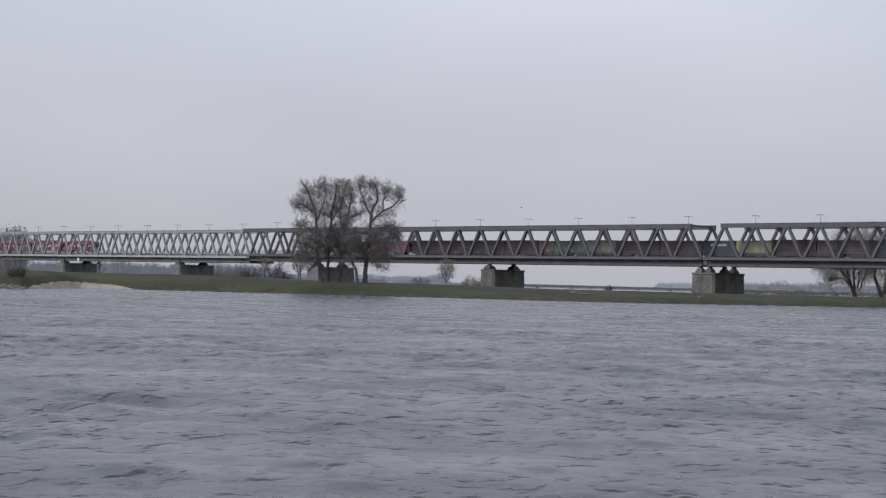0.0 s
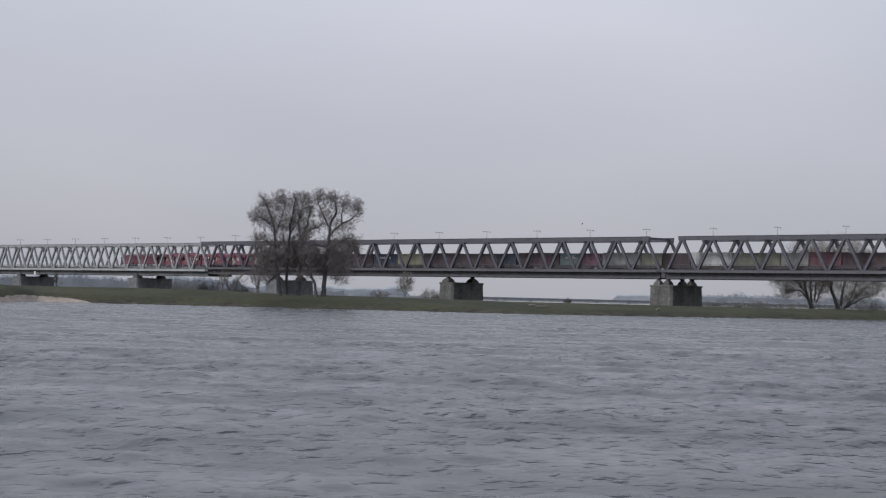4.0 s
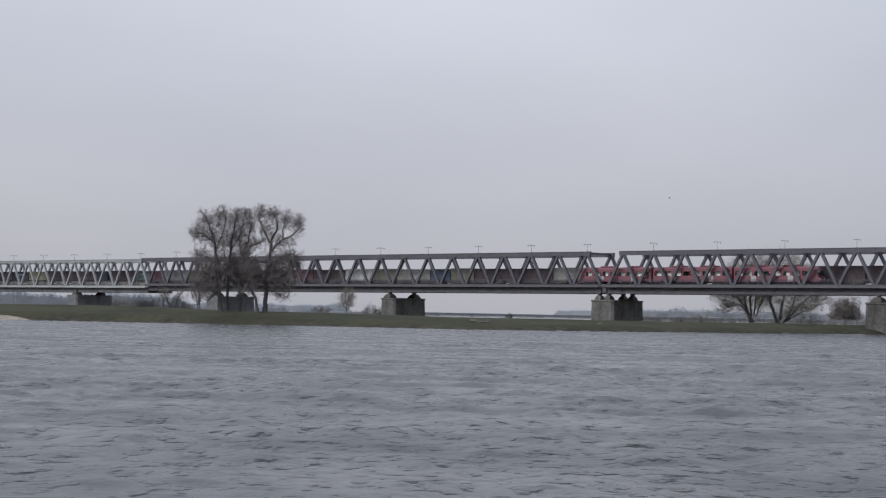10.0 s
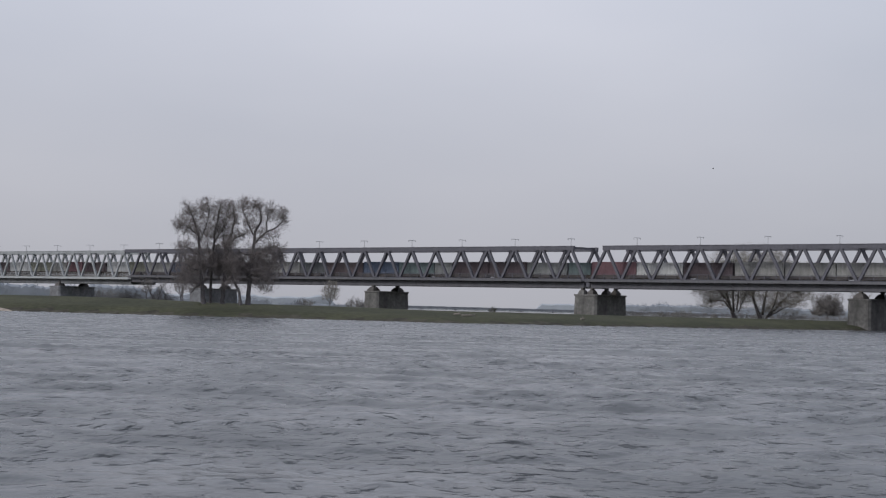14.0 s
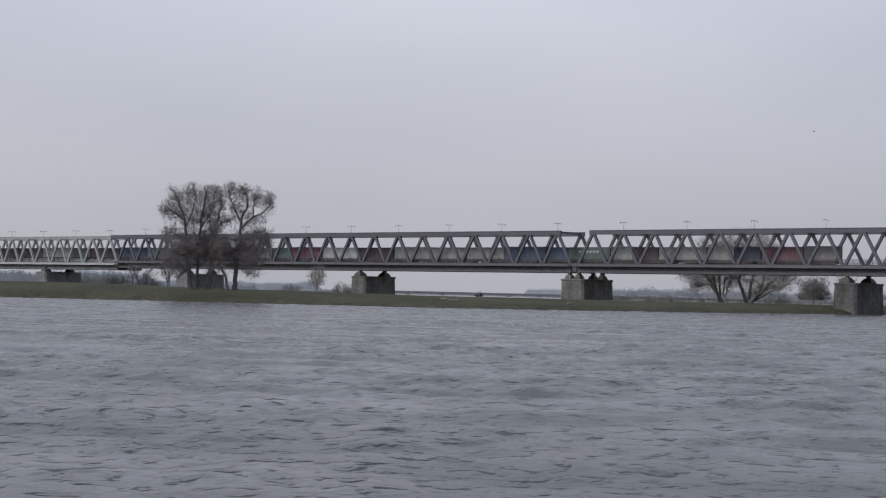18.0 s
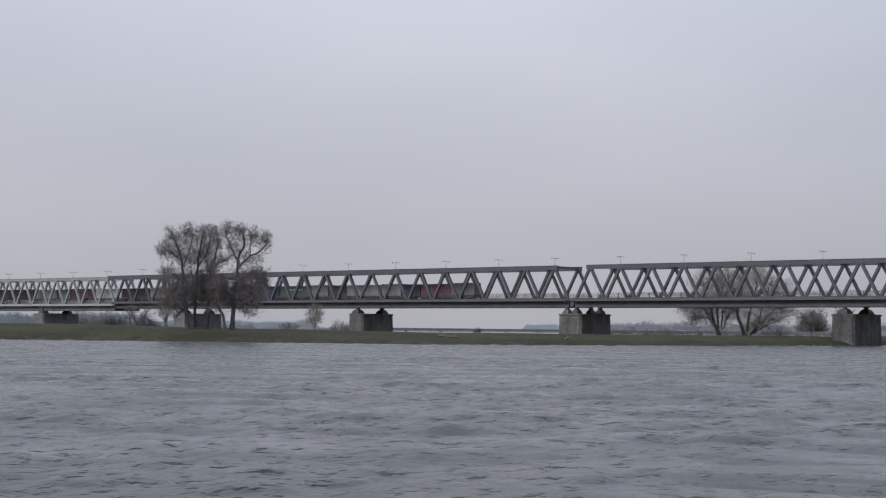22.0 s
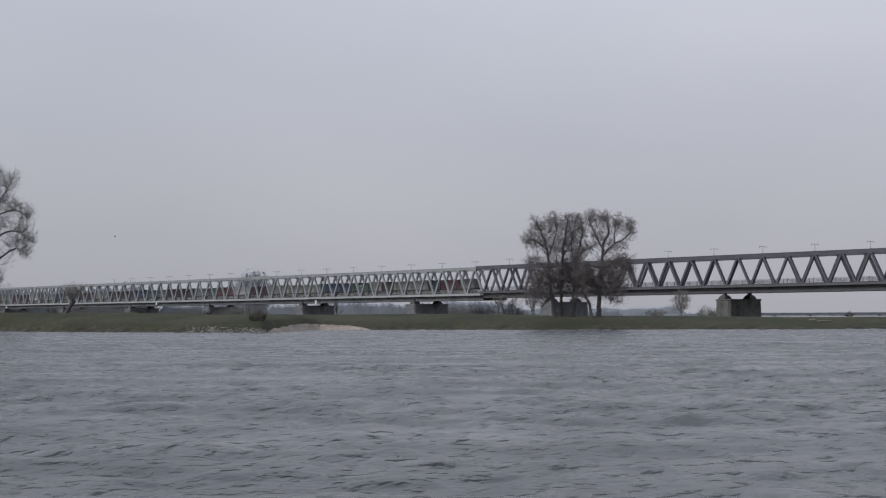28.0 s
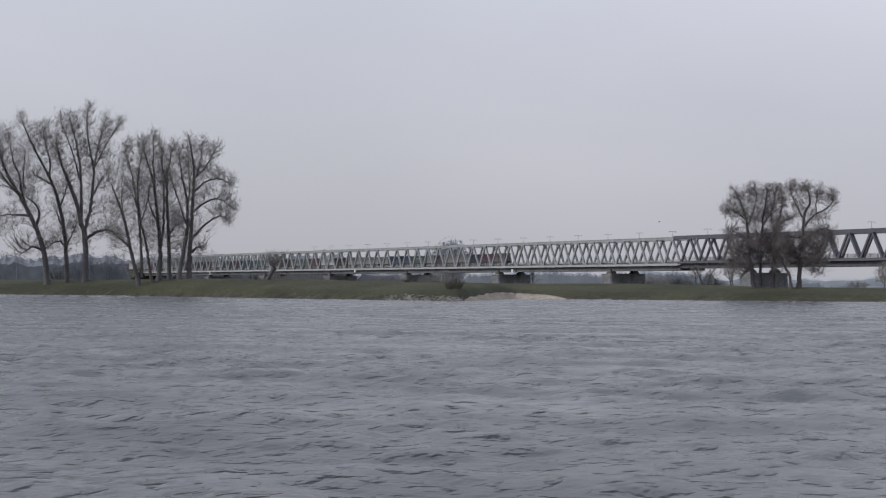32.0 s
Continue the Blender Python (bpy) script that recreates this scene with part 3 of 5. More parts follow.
# ---- the trains ----
MOVING = []     # thing, place along the bridge at 0 s, metres a second, lateral place, height
PAINT = {
    "dark_red": (0.105, 0.034, 0.042), "red": (0.26, 0.034, 0.06), "cream": (0.31, 0.295, 0.262), "rose": (0.23, 0.19, 0.185), "olive": (0.22, 0.21, 0.10),
    "yellow": (0.33, 0.29, 0.07), "blue": (0.035, 0.085, 0.22), "dark_blue": (0.035, 0.05, 0.11), "teal": (0.09, 0.19, 0.19),
    "green": (0.08, 0.17, 0.11), "grey": (0.24, 0.25, 0.24), "white": (0.52, 0.52, 0.52), "brown": (0.13, 0.052, 0.055),
    "magenta": (0.24, 0.03, 0.10), "orange": (0.28, 0.12, 0.05), "dark_grey": (0.10, 0.105, 0.11),
}


def muted(c, fade=0.58):
    """Air haze put into the paint: the colour drawn towards its own bluish grey."""
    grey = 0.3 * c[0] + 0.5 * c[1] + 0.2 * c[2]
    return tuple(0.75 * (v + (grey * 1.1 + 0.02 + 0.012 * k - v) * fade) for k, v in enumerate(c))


# container paints carry the haze of the distance in their colour
PAINTS = {k: material(k + "_container_paint", muted(c), 0.55, grain=0.12, scale=3.0, big=0.2, big_scale=0.5, bump=0.03, streak=0.15) for k, c in PAINT.items()}
IRON = material("brown_wagon_iron", (0.06, 0.05, 0.045), 0.7, grain=0.25, bump=0.05)
TYRE = material("wheel_steel", (0.10, 0.09, 0.085), 0.45, 0.7, grain=0.1, bump=0.0)
LETTER = material("white_letter_paint", (0.36, 0.37, 0.38), 0.6, grain=0.05, bump=0.0)
GLASS_DARK = material("tinted_train_glass", (0.03, 0.035, 0.04), 0.08, grain=0.0, big=0.0, bump=0.0, spec=0.6)
TRAIN_RED = material("traffic_red_train_paint", (0.215, 0.088, 0.112), 0.4, grain=0.06, big=0.1, bump=0.01)
TRAIN_GREY = material("pale_grey_train_band", (0.42, 0.42, 0.44), 0.45, grain=0.06, big=0.1, bump=0.01)
ROOF_GREY = material("grey_train_roof", (0.20, 0.19, 0.19), 0.6, grain=0.15, bump=0.03)
LAMP_WHITE = material("headlamp_lens", (0.8, 0.8, 0.75), 0.15, grain=0.0, big=0.0, bump=0.0)

INTERIOR = material("pale_train_interior", (0.75, 0.75, 0.73), 0.6, grain=0.03, big=0.03, bump=0.0)


def glowing(name, colour, strength):
    m = bpy.data.materials.new(name)
    m.use_nodes = True
    b = m.node_tree.nodes["Principled BSDF"]
    b.inputs["Base Color"].default_value = (0.8, 0.8, 0.8, 1)
    b.inputs["Emission Color"].default_value, b.inputs["Emission Strength"].default_value = (*colour, 1), strength
    return m


# glow added inside the cars so the windows look bright; no lamp known
WINDOW_GLOW = glowing("added_window_glow", (1.0, 0.97, 0.9), 10.0)


def clear_glass():
    m = bpy.data.materials.new("clear_window_glass")
    m.use_nodes = True
    b = m.node_tree.nodes["Principled BSDF"]
    b.inputs["Base Color"].default_value = (0.85, 0.9, 0.9, 1)
    b.inputs["Roughness"].default_value, b.inputs["Transmission Weight"].default_value, b.inputs["IOR"].default_value = 0.02, 1.0, 1.02
    return m


GLASS = clear_glass()
WHEEL_MESH = None


def wheel_mesh():
    global WHEEL_MESH
    if WHEEL_MESH is None:
        bm = bmesh.new()
        rod(bm, (0, -0.07, 0), (0, 0.07, 0), 0.46, sides=14)
        rod(bm, (0, -0.1, 0), (0, 0.1, 0), 0.13, sides=8)
        WHEEL_MESH = done(bm, "wheel", TYRE)
    return WHEEL_MESH


def bogie(parent, x, base=1.8):
    bm = bmesh.new()
    for y in (-0.98, 0.98):
        box(bm, x - base / 2 - 0.45, x + base / 2 + 0.45, y - 0.09, y + 0.09, 0.45, 0.72, 0.03)
        box(bm, x - 0.5, x + 0.5, y - 0.11, y + 0.11, 0.3, 0.85)
    box(bm, x - 0.25, x + 0.25, -1.0, 1.0, 0.5, 0.85)
    b = part("bogie", bm, IRON, parent)
    for dx in (-base / 2, base / 2):
        for y in (-0.75, 0.75):
            part_mesh("wheel", wheel_mesh(), b, Matrix.Translation((x + dx, y, 0.46)))
    return b


def build_wagon(length):
    """A low container wagon; x runs along it from its middle, z from the rail."""
    h = length / 2
    w = empty("container_wagon", Matrix(), "low rust-brown container wagon in a freight train", "wagon", "container wagons")
    bm = bmesh.new()
    for y in (-0.95, 0.95):
        box(bm, -h + 0.5, h - 0.5, y - 0.1, y + 0.1, 0.5, 1.12)
    for k in range(7):
        x = -h + 0.6 + k * (length - 1.2) / 6
        box(bm, x - 0.12, x + 0.12, -1.2, 1.2, 0.85, 1.1)
    box(bm, -h + 4.2, h - 4.2, -0.8, 0.8, 0.3, 0.85)
    part("underframe", bm, IRON, w)
    for e in (-1, 1):
        for y in (-0.87, 0.87):
            bm = bmesh.new()
            rod(bm, (e * (h - 0.5), y, 1.0), (e * (h - 0.12), y, 1.0), 0.08, 0.1, 8)
            rod(bm, (e * (h - 0.12), y, 1.0), (e * (h - 0.06), y, 1.0), 0.22, 0.22, 10)
            part("buffer", bm, IRON, w)
        bogie(w, e * (h - 2.6))
    return w


def build_container(length, height, paint, bars=False):
    """A corrugated box with corner posts and end doors; bars: a row of lettering on its side."""
    words = {"dark_red": "dark red", "dark_blue": "dark blue", "dark_grey": "dark grey"}.get(paint, paint)
    h = length / 2
    c = empty("shipping_container", Matrix(), f"{words} corrugated steel freight container on a wagon", "container", "containers of the freight train")
    n = int(length / 0.28)
    pitch = (length - 0.3) / n
    for side in (-1, 1):
        bm = bmesh.new()
        y_out, y_in = side * 1.2, side * 1.16
        xs = []
        for i in range(n):
            x = -h + 0.15 + i * pitch
            xs += [(x, y_out), (x + pitch * 0.36, y_out), (x + pitch * 0.5, y_in), (x + pitch * 0.86, y_in)]
        xs.append((h - 0.15, y_out))
        rows = [[bm.verts.new((x, y, z)) for x, y in xs] for z in (0.1, height - 0.1)]
        inner = [[bm.verts.new((x, side * 1.12, z)) for x in (-h + 0.15, h - 0.15)] for z in (0.1, height - 0.1)]
        for i in range(len(xs) - 1):
            bm.faces.new((rows[0][i], rows[0][i + 1], rows[1][i + 1], rows[1][i]))
        bm.faces.new((inner[0][0], inner[0][1], inner[1][1], inner[1][0]))
        bm.faces.new((rows[0][0], rows[1][0], inner[1][0], inner[0][0]))
        bm.faces.new((rows[0][-1], rows[1][-1], inner[1][1], inner[0][1]))
        part("side_wall", bm, PAINTS[paint], c)
    bm = bmesh.new()
    box(bm, -h + 0.1, h - 0.1, -1.15, 1.15, height - 0.12, height - 0.03)
    part("roof", bm, PAINTS[paint], c)
    bm = bmesh.new()
    box(bm, -h + 0.1, h - 0.1, -1.12, 1.12, 0.05, 0.16)
    part("floor_frame", bm, IRON, c)
    bm = bmesh.new()
    box(bm, -h + 0.06, -h + 0.1, -1.12, 1.12, 0.16, height - 0.12)
    part("end_wall", bm, PAINTS[paint], c)
    bm = bmesh.new()
    for x in (-h + 0.08, h - 0.08):
        for y in (-1.14, 1.14):
            box(bm, x - 0.08, x + 0.08, y - 0.08, y + 0.08, 0, height)
    for y in (-1.17, 1.17):
        for z in (0.08, height - 0.07):
            box(bm, -h + 0.1, h - 0.1, y - 0.05, y + 0.05, z - 0.07, z + 0.07)
    part("corner_frame", bm, PAINTS[paint], c)
    for y in (-0.57, 0.57):
        bm = bmesh.new()
        box(bm, h - 0.09, h - 0.05, y - 0.54, y + 0.54, 0.16, height - 0.14)
        for dy in (-0.25, 0.25):
            rod(bm, (h - 0.03, y + dy, 0.2), (h - 0.03, y + dy, height - 0.2), 0.02, sides=5)
        part("end_door", bm, PAINTS[paint], c)
    if bars:
        for k in range(6):
            bm = bmesh.new()
            x = -h * 0.5 + k * h * 0.17
            box(bm, x, x + h * 0.12, -1.222, -1.206, height * 0.55, height * 0.72)
            part("letter_bar", bm, LETTER, c, "white bar of lettering")
    return c


def build_freight():
    """The freight train, listed from its tail to its head: length and paint of each container, gaps of 0.3 m."""
    load = ("7.3 rose 0.2;9.7 red;6.2 dark_blue;6.5 cream;12.1 cream;6.3 brown;6.0 cream;11.6 green b;6.1 blue;12.2 blue;11.3 cream;11.6 cream;"
            "11.8 cream 0.6;12.3 dark_red;12.2 white;12.2 red;6.1 teal 0.8;11.6 grey;11.4 dark_red;11.4 dark_red;5.6 grey;11.8 teal;12.3 blue;13.5 brown 0.4;"
            "9.4 dark_grey;14.4 cream;12.0 dark_red;11.9 dark_red;7.6 olive;6.4 blue;11.5 cream;7.6 olive;10.5 white b;5.2 brown;6.4 dark_red;7.6 red;"
            "6.8 cream;12.0 olive;10.8 white;7.6 dark_red;5.8 olive;11.2 grey;6.0 magenta;6.4 teal b;13.0 dark_red 1.0;5.8 dark_blue;14.6 brown;10.9 dark_red;"
            "9.6 yellow;8.8 dark_blue b;11.9 dark_red;11.9 dark_red 1.4;9.0 olive;10.1 green;4.8 orange;11.2 dark_red;11.2 dark_red;11.2 dark_red;11.2 dark_red")
    protos = {}
    d = 0.2
    tail0, speed = 643.1, -23.8
    for item in load.split(";"):
        bits = item.split()
        length, paint = float(bits[0]), bits[1]
        bars = "b" in bits
        gap = next((float(v) for v in bits[2:] if v != "b"), 0.3)
        tall = 2.75 if len(protos) % 3 else 2.9
        key = (length, paint, bars)
        if key in protos:
            c = copy_thing(protos[key], Matrix())
        else:
            c = protos[key] = build_container(length, tall, paint, bars=bars)
        MOVING.append((c, tail0 - d - length / 2, speed, FAR_TRACK, RAIL_Z + 1.12))
        d += length + gap
    total = d
    count = 31
    step = total / count
    proto = build_wagon(step - 0.1)
    for i in range(count):
        w = proto if i == 0 else copy_thing(proto, Matrix())
        MOVING.append((w, tail0 - (i + 0.5) * step, speed, FAR_TRACK, RAIL_Z))
    loco = build_locomotive()
    MOVING.append((loco, tail0 - total - 10.2, speed, FAR_TRACK, RAIL_Z))


def prism(bm, profile, x0, x1):
    """A body with one cross profile (y, z) from x0 to x1."""
    a, b = ([bm.verts.new((x, y, z)) for y, z in profile] for x in (x0, x1))
    n = len(profile)
    for i in range(n):
        bm.faces.new((a[i], a[(i + 1) % n], b[(i + 1) % n], b[i]))
    bm.faces.new(a[::-1])
    bm.faces.new(b)


def pantograph(parent, x, z, up=1.2):
    bm = bmesh.new()
    beam(bm, (x - 0.6, 0, z), (x + 0.5, 0, z + up * 0.5), 0.06, 0.06)
    beam(bm, (x + 0.5, 0, z + up * 0.5), (x - 0.3, 0, z + up), 0.05, 0.05)
    box(bm, x - 0.4, x - 0.2, -0.8, 0.8, z + up - 0.03, z + up + 0.03)
    part("pantograph", bm, IRON, parent)


def build_locomotive():
    lo = empty("electric_locomotive", Matrix(), "boxy red electric locomotive at the head of the freight train", "locomotive")
    bm = bmesh.new()
    prism(bm, ((-1.45, 1.0), (-1.48, 1.3), (-1.45, 3.3), (-1.1, 3.85), (1.1, 3.85), (1.45, 3.3), (1.48, 1.3), (1.45, 1.0)), -8.6, 8.6)
    for e in (-1, 1):
        prism_pts = ((-1.4, 1.0), (-1.4, 3.1), (-1.0, 3.6), (1.0, 3.6), (1.4, 3.1), (1.4, 1.0))
        prism(bm, prism_pts, min(e * 8.6, e * 9.4), max(e * 8.6, e * 9.4))
    part("body", bm, TRAIN_RED, lo)
    for e in (-1, 1):
        bm = bmesh.new()
        box(bm, min(e * 9.38, e * 9.43), max(e * 9.38, e * 9.43), -1.2, 1.2, 2.4, 3.15)
        part("windscreen", bm, GLASS_DARK, lo)
        bogie(lo, e * 5.2, 2.6)
    bm = bmesh.new()
    box(bm, -6, 6, -0.9, 0.9, 3.86, 4.05)
    part("roof_gear", bm, ROOF_GREY, lo)
    pantograph(lo, 5.0, 4.05)
    return lo


def build_railcar(front, length=20.6):
    """A red regional railcar; x runs along it from its middle. front: 1, -1 or 0, where it has a cab."""
    h = length / 2
    car = empty("railcar", Matrix(), "red regional railcar with large windows crossing the bridge", "train", "cars of the regional train")
    x0, x1 = -h + 0.25 + (1.8 if front < 0 else 0), h - 0.25 - (1.8 if front > 0 else 0)
    sill, head = 1.95, 2.95
    bm = bmesh.new()
    box(bm, x0, x1, -1.4, -1.32, 0.75, sill)
    box(bm, x0, x1, 1.32, 1.4, 0.75, sill)
    box(bm, x0, x1, -1.4, -1.32, head, 3.45)
    box(bm, x0, x1, 1.32, 1.4, head, 3.45)
    box(bm, x0, x1, -1.32, 1.32, 0.75, 1.05)
    doors = (x0 + (x1 - x0) * 0.26, x0 + (x1 - x0) * 0.74)
    wins = []
    n = 8
    for i in range(n):
        a, b = x0 + (x1 - x0) * i / n + 0.28, x0 + (x1 - x0) * (i + 1) / n - 0.28
        wins.append((a, b))
    edges = [x0] + [v for w in wins for v in w] + [x1]
    for a, b in zip(edges[::2], edges[1::2]):
        for y in (-1.36, 1.36):
            box(bm, a, b, y - 0.04, y + 0.04, sill, head)
    for x in (x0, x1):
        box(bm, x - 0.04, x + 0.04, -1.32, 1.32, 1.05, 3.45)
    part("body", bm, TRAIN_RED, car)
    bm = bmesh.new()
    prism(bm, ((-1.4, 3.45), (-1.25, 3.7), (-0.8, 3.85), (0.8, 3.85), (1.25, 3.7), (1.4, 3.45)), x0, x1)
    part("roof", bm, TRAIN_RED, car)
    bm = bmesh.new()
    for f in (0.22, 0.62):
        x = x0 + (x1 - x0) * f
        box(bm, x, x + 3.2, -0.95, 0.95, 3.85, 4.15, 0.06)
    part("roof_unit", bm, TRAIN_RED, car, "red air-conditioning housing")
    for a, b in wins:
        for y in (-1.36, 1.36):
            bm = bmesh.new()
            box(bm, a, b, y - 0.012, y + 0.012, sill, head)
            pane = part("window_pane", bm, GLASS, car)
            pane.visible_shadow = False
    for x in doors:
        for y in (-1.41, 1.41):
            bm = bmesh.new()
            box(bm, x - 0.62, x - 0.02, y - 0.015, y + 0.015, 0.8, 1.93)
            box(bm, x + 0.02, x + 0.62, y - 0.015, y + 0.015, 0.8, 1.93)
            part("door", bm, TRAIN_GREY, car, "pale grey sliding door")
    # pale panels added behind most windows to catch the added glow
    for k, (a, b) in enumerate(wins):
        if k % 4 != 3:
            bm = bmesh.new()
            box(bm, a + 0.05 + 0.2 * (k % 3), b - 0.1, -0.7, -0.64, 1.7, 3.2)
            part("partition", bm, INTERIOR, car, "pale panel added behind the window to make it bright")
    # unseen glowing strip, added only to brighten the windows
    bm = bmesh.new()
    box(bm, x0 + 0.6, x1 - 0.6, -0.35, -0.15, 3.3, 3.36)
    part("added_glow_strip", bm, WINDOW_GLOW, car, "unseen glowing strip added to brighten the windows")
    bm = bmesh.new()
    for y in (-1.0, 1.0):
        for i in range(7):
            x = x0 + 1.6 + i * (x1 - x0 - 3) / 7
            box(bm, x, x + 0.9, y - 0.25, y + 0.25, 1.05, 1.85)
    part("seats", bm, PAINTS["dark_grey"], car)
    if front:
        e = front
        bm = bmesh.new()
        base = x1 if e > 0 else x0
        a = [bm.verts.new((base, y, z)) for y, z in ((-1.4, 0.75), (-1.4, 3.45), (-0.8, 3.85), (0.8, 3.85), (1.4, 3.45), (1.4, 0.75))]
        b = [bm.verts.new((base + e * dx, y, z)) for dx, y, z in ((1.9, -1.15, 0.75), (1.1, -1.2, 3.1), (0.7, -0.7, 3.55), (0.7, 0.7, 3.55), (1.1, 1.2, 3.1), (1.9, 1.15, 0.75))]
        for i in range(6):
            bm.faces.new((a[i], a[(i + 1) % 6], b[(i + 1) % 6], b[i]))
        bm.faces.new(b)
        part("cab", bm, TRAIN_RED, car)
        bm = bmesh.new()
        vs = [bm.verts.new((base + e * dx, y, z)) for dx, y, z in ((1.58, -1.05, 1.95), (1.58, 1.05, 1.95), (1.16, 1.0, 3.05), (1.16, -1.0, 3.05))]
        bm.faces.new(vs)
        ws = [bm.verts.new(v.co + Vector((e * 0.05, 0, 0.01))) for v in vs]
        bm.faces.new(ws[::-1])
        for i in range(4):
            bm.faces.new((vs[i], vs[(i + 1) % 4], ws[(i + 1) % 4], ws[i]))
        part("windscreen", bm, GLASS_DARK, car)
        for y in (-0.8, 0.8):
            bm = bmesh.new()
            rod(bm, (base + e * 1.76, y, 1.3), (base + e * 1.86, y, 1.3), 0.13, sides=10)
            part("headlamp", bm, LAMP_WHITE, car)
    for e in (-1, 1):
        bogie(car, e * (h - 3.0), 2.4)
    return car


def build_regional():
    s0, speed = -96.8, 30.3
    for i, front in enumerate((1, 0, -1)):
        car = build_railcar(front)
        if i == 1:
            pantograph(car, -4, 4.15)
        MOVING.append((car, s0 - 10.3 - i * 20.7, speed, NEAR_TRACK, RAIL_Z))


# ---- trees ----
def tube(V, F, pts, rads, sides):
    base = len(V)
    n = len(pts)
    for k in range(n):
        d = (pts[min(k + 1, n - 1)] - pts[max(k - 1, 0)]).normalized()
        a = d.cross(Vector((0.31, 0.87, 0.38))).normalized()
        b = d.cross(a)
        for i in range(sides):
            t = 2 * math.pi * i / sides
            V.append(pts[k] + (a * math.cos(t) + b * math.sin(t)) * rads[k])
    for k in range(n - 1):
        for i in range(sides):
            j = (i + 1) % sides
            F.append((base + k * sides + i, base + k * sides + j, base + (k + 1) * sides + j, base + (k + 1) * sides + i))


class Grower:
    """Grows a bare tree: trunk and limbs into one mesh, branches and twigs into another."""

    def __init__(self, seed, counts, angles, ratios, tropism, wobble=0.16, twig=0.013, start=0.3, sides=6, shape=lambda f: 1.1 - 0.3 * f):
        self.shape = shape
        self.rng = random.Random(seed)
        self.counts, self.angles, self.ratios, self.tropism = counts, angles, ratios, tropism
        self.wobble, self.twig, self.start, self.sides = wobble, twig, start, sides
        self.wood, self.fine = ([], []), ([], [])

    def grow(self, p, d, length, r, level):
        rng = self.rng
        seg = (9, 6, 4, 3, 2)[level]
        pts, rads = [p.copy()], [r]
        last = level >= len(self.counts)
        tip = self.twig if last else max(self.twig, r * (0.3 if level == 0 else 0.25))
        for k in range(seg):
            w = self.wobble * (0.45 if level == 0 else 1.0)
            d = (d + Vector((rng.gauss(0, w), rng.gauss(0, w), rng.gauss(0, w) + self.tropism[level] / seg))).normalized()
            p = p + d * length / seg
            pts.append(p.copy())
            rads.append(r + (tip - r) * (k + 1) / seg)
        if level == 0:
            rads[0] *= 1.35
        V, F = self.wood if level <= 1 else self.fine
        tube(V, F, pts, rads, (self.sides, 5, 3, 3, 3)[level])
        if last:
            return
        n = self.counts[level]
        s = self.start if level == 0 else 0.15
        for i in range(n):
            f = s + (1 - s) * (i + rng.random()) / n
            f = min(f, 0.995)
            k = min(int(f * seg), seg - 1)
            q = pts[k].lerp(pts[k + 1], f * seg - k)
            along_d = (pts[k + 1] - pts[k]).normalized()
            side = along_d.cross(Vector((rng.gauss(0, 1), rng.gauss(0, 1), rng.gauss(0, 1)))).normalized()
            a = radians(rng.gauss(self.angles[level], 9))
            nd = along_d * math.cos(a) + side * math.sin(a)
            shrink = self.shape(f) if level == 0 else (1.1 - 0.5 * f)
            self.grow(q, nd, length * self.ratios[level] * shrink * rng.uniform(0.75, 1.2), max(self.twig, rads[k] * (0.55 if level == 0 else 0.46)), level + 1)


def make_tree(name, m, seed, height, trunk_r, label, lean=(0, 0), counts=(12, 9, 7, 5), angles=(45, 42, 45, 45), ratios=(0.62, 0.48, 0.46, 0.5), tropism=(0.2, 0.55, 0.2, 0.05, -0.05), twig_mat=None, start=0.3, twig=0.013, extra=None, group="", trunks=1, wobble=0.16, lean_out=0.25, stem=0.68, shape=lambda f: 1.1 - 0.3 * f):
    g = Grower(seed, counts, angles, ratios, tropism, start=start, twig=twig, wobble=wobble, shape=shape)
    for k in range(trunks):
        a = 2 * math.pi * k / max(1, trunks) + seed
        out = lean_out if trunks > 1 else 0
        d = Vector((lean[0] + out * math.cos(a), lean[1] + out * math.sin(a), 1)).normalized()
        p = Vector((0.35 * math.cos(a), 0.35 * math.sin(a), -0.3)) if trunks > 1 else Vector((0, 0, -0.3))
        g.grow(p, d, height * stem * (1.0 if trunks == 1 else g.rng.uniform(0.85, 1.05)), trunk_r, 0)
    if extra:
        extra(g)
    tree = empty(name, m, label, "tree", group)
    part_mesh("trunk", mesh_of("trunk", g.wood[0], g.wood[1], BARK, True), tree)
    part_mesh("crown", mesh_of("crown", g.fine[0], g.fine[1], twig_mat or TWIG), tree, None, "fine bare twigs")
    return tree


def spindles(parts, mat, name):
    """One mesh of many thin tapered three-sided bars, from arrays of their ends and radii."""
    a, b, ra, rb = (np.concatenate(v) for v in zip(*parts))
    d = b - a
    d /= np.linalg.norm(d, axis=1)[:, None] + 1e-9
    u = np.cross(d, (0.31, 0.87, 0.38))
    u /= np.linalg.norm(u, axis=1)[:, None] + 1e-9
    w = np.cross(d, u)
    n = len(a)
    V = np.empty((n, 6, 3))
    for i in range(3):
        t = 2 * math.pi * i / 3
        side = u * math.cos(t) + w * math.sin(t)
        V[:, i], V[:, 3 + i] = a + side * ra[:, None], b + side * rb[:, None]
    k = np.arange(n)[:, None] * 6
    F = np.concatenate([k + np.array([[i, (i + 1) % 3, 3 + (i + 1) % 3, 3 + i]]) for i in range(3)])
    me = bpy.data.meshes.new(name)
    me.from_pydata(V.reshape(-1, 3).tolist(), [], F.tolist())
    me.materials.append(mat)
    return me


